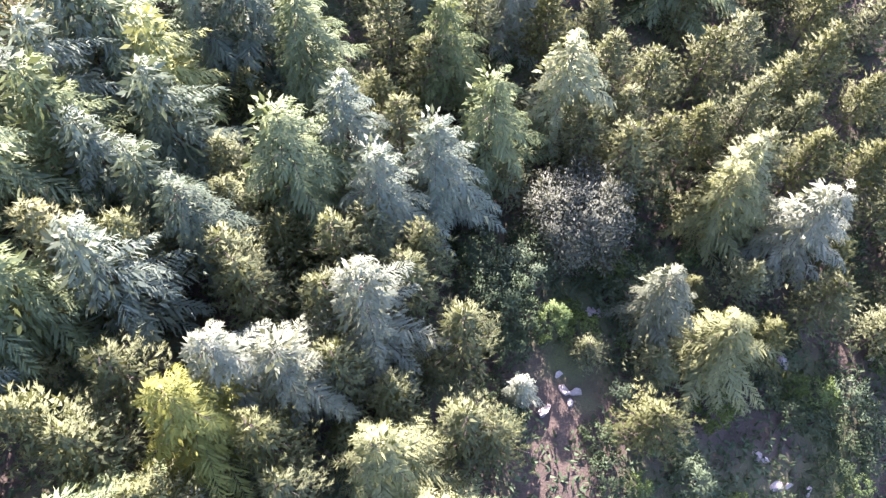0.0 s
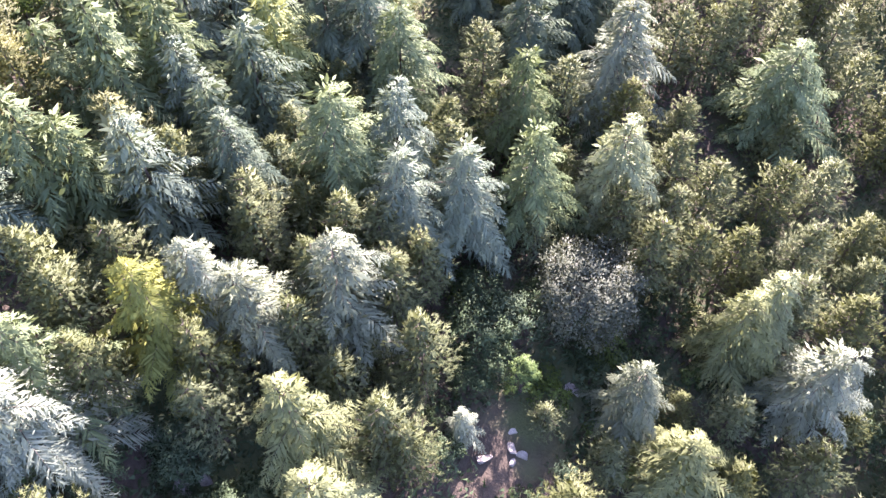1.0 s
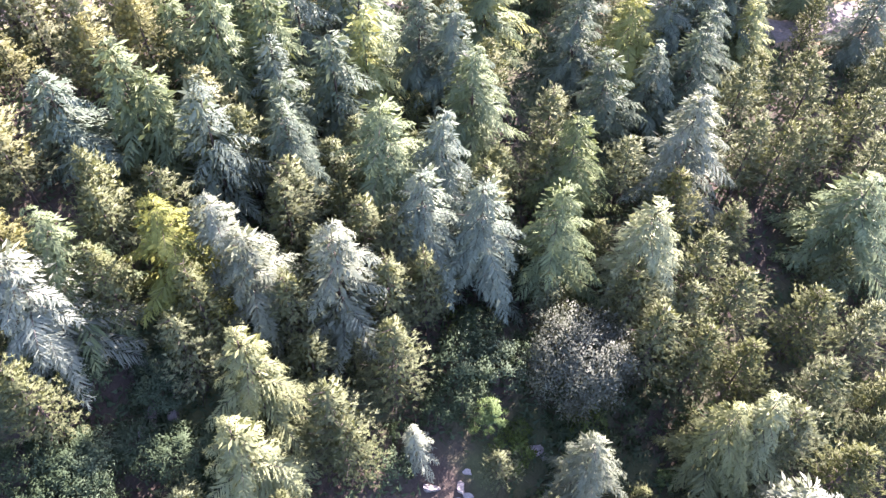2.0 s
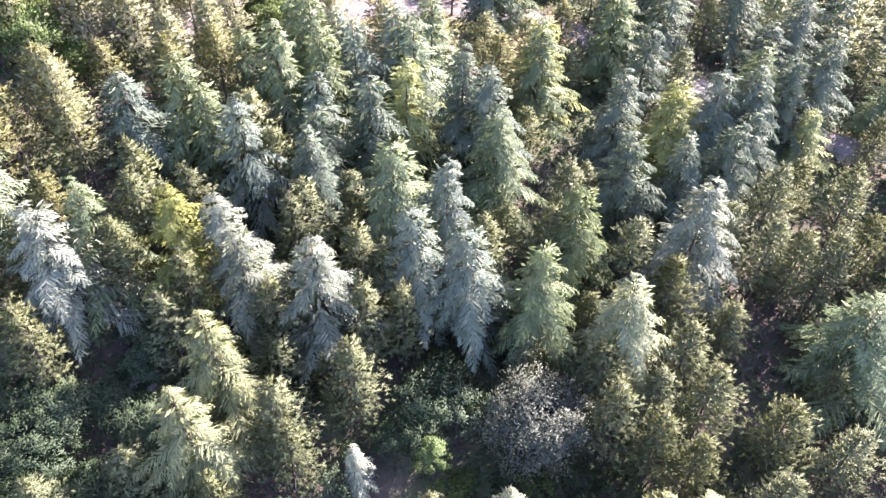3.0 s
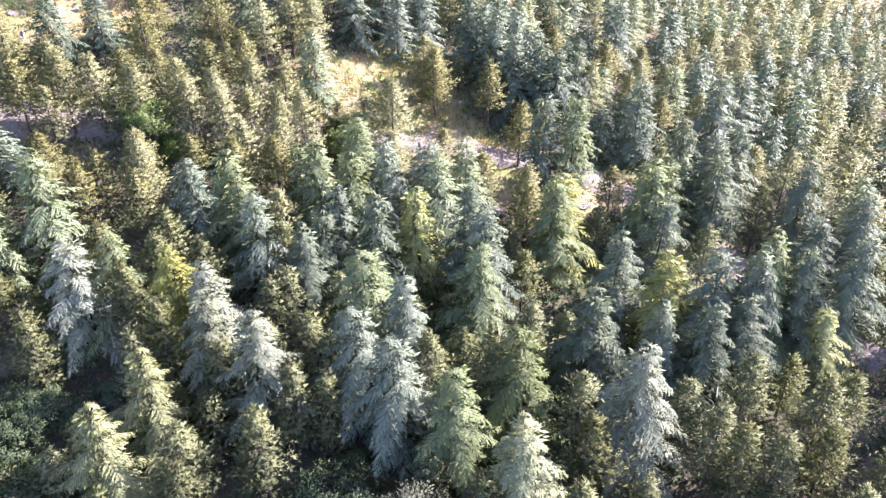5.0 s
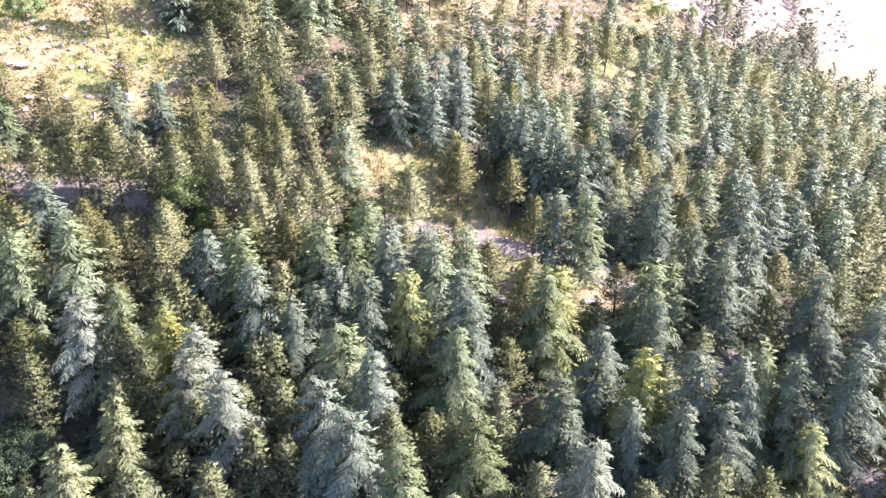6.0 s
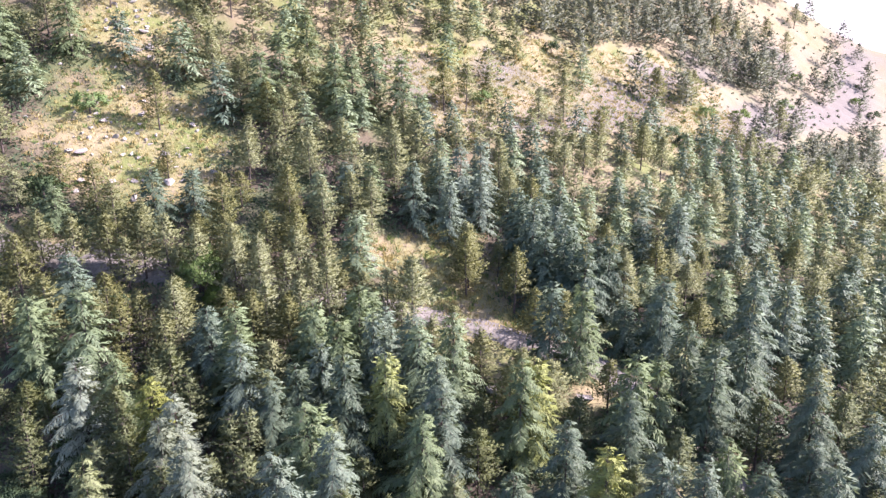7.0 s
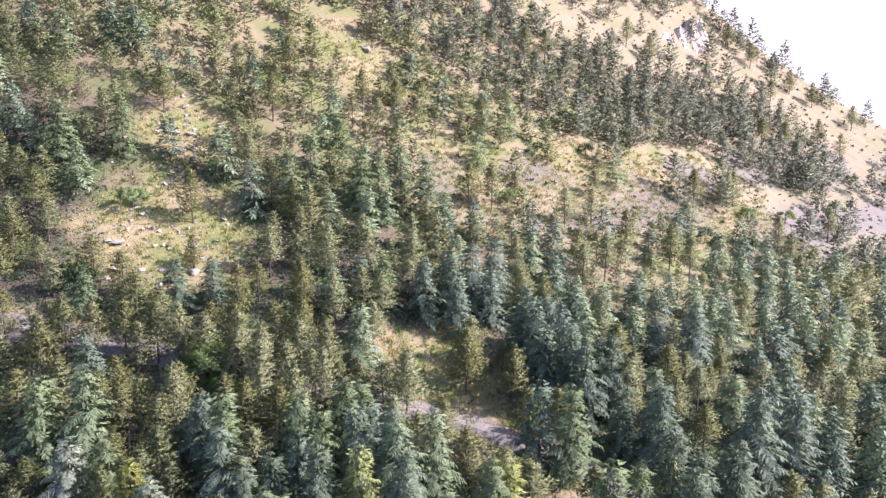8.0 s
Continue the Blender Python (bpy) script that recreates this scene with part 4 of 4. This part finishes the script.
def cliff_mesh():
    """A broken bluff below the crest: a steep face with ledges, ribs and clefts, its top running back into the slope."""
    nu, nv = 90, 44
    verts, faces = [], []
    foot, end, back = Vector((-206, 88, 0)), Vector((-240, 116, 0)), Vector((-0.9, -0.2, 0))
    for a in range(nu + 1):
        u = a / nu
        p = foot.lerp(end, u)
        tall = 15.0 * math.sin(math.pi * min(1, 0.12 + 0.86 * u)) ** 0.6 * (0.75 + 0.5 * noise.noise((u * 7, 3.1, 0)))
        for b in range(nv + 1):
            v = b / nv
            if v < 0.65:
                w = v / 0.65
                rib = 1.2 * noise.noise((u * 11, w * 1.6, 1.7)) + 0.7 * noise.noise((u * 31, w * 4, 5.2)) + 0.35 * noise.noise((u * 80, w * 22, 2.2))
                q = p + back * (7.0 * w + 2.6 * math.floor(w * 5 + 0.8 * noise.noise((u * 6, 0, 9))) / 5 + rib)
                z = at_ground(p.x, p.y) - 0.8 + (tall + 0.8) * w
            else:
                w = (v - 0.65) / 0.35
                q = p + back * (9.6 + 13 * w)
                z = (1 - w) * (at_ground(p.x, p.y) + tall) + w * (at_ground(q.x, q.y) - 0.6) + 1.1 * noise.noise((u * 17, w * 6, 4)) * (1 - w)
                z = max(z, at_ground(q.x, q.y) - 0.6)
            verts.append((q.x, q.y, z))
            if a and b:
                k, row = a * (nv + 1) + b, nv + 1
                faces.append((k - row - 1, k - 1, k, k - row))
    me = bpy.data.meshes.new("rock_bluff")
    me.from_pydata(verts, [], faces)
    me.materials.append(CLIFF)
    return me


tagged(new("rock_bluff", cliff_mesh()), "pale broken rock bluff high on the ridge", "cliff", kind="structure")


def dead_tree(seed, tall):
    r = np.random.default_rng(seed)
    limbs = [(np.array([(0, 0, -0.4), (0.1, 0.1, tall * 0.4), (0.3, 0.1, tall)]), (0.13, 0.09, 0.02), 6)]
    for _ in range(46):
        z, a, L = r.uniform(0.2, 0.95) * tall, r.uniform(0, 6.3), r.uniform(0.5, 1.7)
        o = np.array((math.cos(a), math.sin(a), r.uniform(-0.2, 0.3)))
        st = np.array((0.25 * z / tall, 0.1 * z / tall, z))
        limbs.append((np.array([st, st + o * L * 0.5 + (0, 0, 0.05), st + o * L]), (0.035, 0.022, 0.008), 3))
        limbs.append((np.array([st + o * L * 0.5, st + o * L * 0.6 + np.array((-o[1], o[0], 0.1)) * L * 0.4]), (0.016, 0.006), 3))
    return wood_mesh("dead_tree", limbs, DEAD)


for i, (x, y, s) in enumerate(((-24.8, 0.7, 6.0), (-23.7, -1.2, 5.5), (-24.9, -3.7, 6.5), (-23.4, -5.1, 5.0), (-26.5, -2.0, 5.5))):
    d = new("dead_tree", dead_tree(400 + i, s))
    d.matrix_world = pose(x, y, at_ground(x, y), rng.uniform(-12, 12), rng.uniform(-12, 12), rng.uniform(0, 360))
    tagged(d, "bare dead grey-brown tree with thin broken branches", "dead tree", "dead trees under the pines")

# grass on the open ground
gp = np.column_stack([rng.uniform(-150, -35, 120000), rng.uniform(-45, 110, 120000)])
keep = rng.uniform(0, 1, len(gp)) < np.maximum(openness(gp[:, 0], gp[:, 1]), 0.05 * (gp[:, 0] > -60))
gp = gp[keep][:24000]
gb = np.repeat(np.column_stack([gp, height(gp[:, 0], gp[:, 1]) - 0.03]), 3, axis=0) + rng.normal(0, 0.12, (len(gp) * 3, 3)) * np.array((1, 1, 0))
gw = unit(rng.normal(0, 0.45, (len(gb), 3)) + np.array((0, 0, 0.9)))
tagged(new("grass", leaf_mesh("grass", blades(gb, gw, rng.uniform(0.25, 0.6, len(gb)), rng.uniform(0.06, 0.14, len(gb)), rng), DRY_GRASS)),
       "dry yellow grass tufts on the clearings", "grass", kind="stuff")


def clumps(name, n, mat, label, lo, hi):
    """Tall weeds and grass in clumps on the open ground, joined."""
    p = np.column_stack([rng.uniform(-165, -38, n * 12), rng.uniform(-40, 110, n * 12)])
    p = p[rng.uniform(0, 1, len(p)) < openness(p[:, 0], p[:, 1])][:n]
    at = np.repeat(np.column_stack([p, height(p[:, 0], p[:, 1]) - 0.05]), 14, axis=0)
    at = at + rng.normal(0, 0.3, at.shape) * np.array((1, 1, 0))
    way = unit(rng.normal(0, 0.55, at.shape) + np.array((0, 0, 0.9)))
    tris = blades(at, way, rng.uniform(lo, hi, len(at)), rng.uniform(0.12, 0.24, len(at)), rng)
    tagged(new(name, leaf_mesh(name, tris, mat)), label, "weeds", kind="stuff")


clumps("tall_dry_weeds", 2200, DRY_GRASS, "tall dry straw-coloured weeds in clumps on the clearings", 0.35, 0.8)
clumps("green_weeds", 900, FRESH_LEAF, "fresh green weeds in clumps on the clearings", 0.4, 1.0)


def slope_tufts():
    """Small dark cushions of scrub dotted over the scree and the dry grass."""
    p = np.column_stack([rng.uniform(-265, -85, 5200), rng.uniform(15, 200, 5200)])
    p = p[inside(OPEN_SLOPE, p[:, 0], p[:, 1]) & ~inside(PINE_BLOCK, p[:, 0], p[:, 1])][:900]
    size = np.repeat(rng.uniform(0.25, 0.75, len(p)) ** 1.5 + 0.2, 12)
    way = unit(rng.normal(0, 0.8, (len(size), 3)) + np.array((0, 0, 0.5)))
    at = np.repeat(np.column_stack([p, height(p[:, 0], p[:, 1])]), 12, axis=0) + way * (0.3 * size)[:, None]
    tagged(new("slope_scrub", leaf_mesh("slope_scrub", blades(at, way, size, 0.6 * size, rng), DARK_LEAF)), "small dark scrub cushions dotted over the open slope", "scrub", kind="stuff")


slope_tufts()
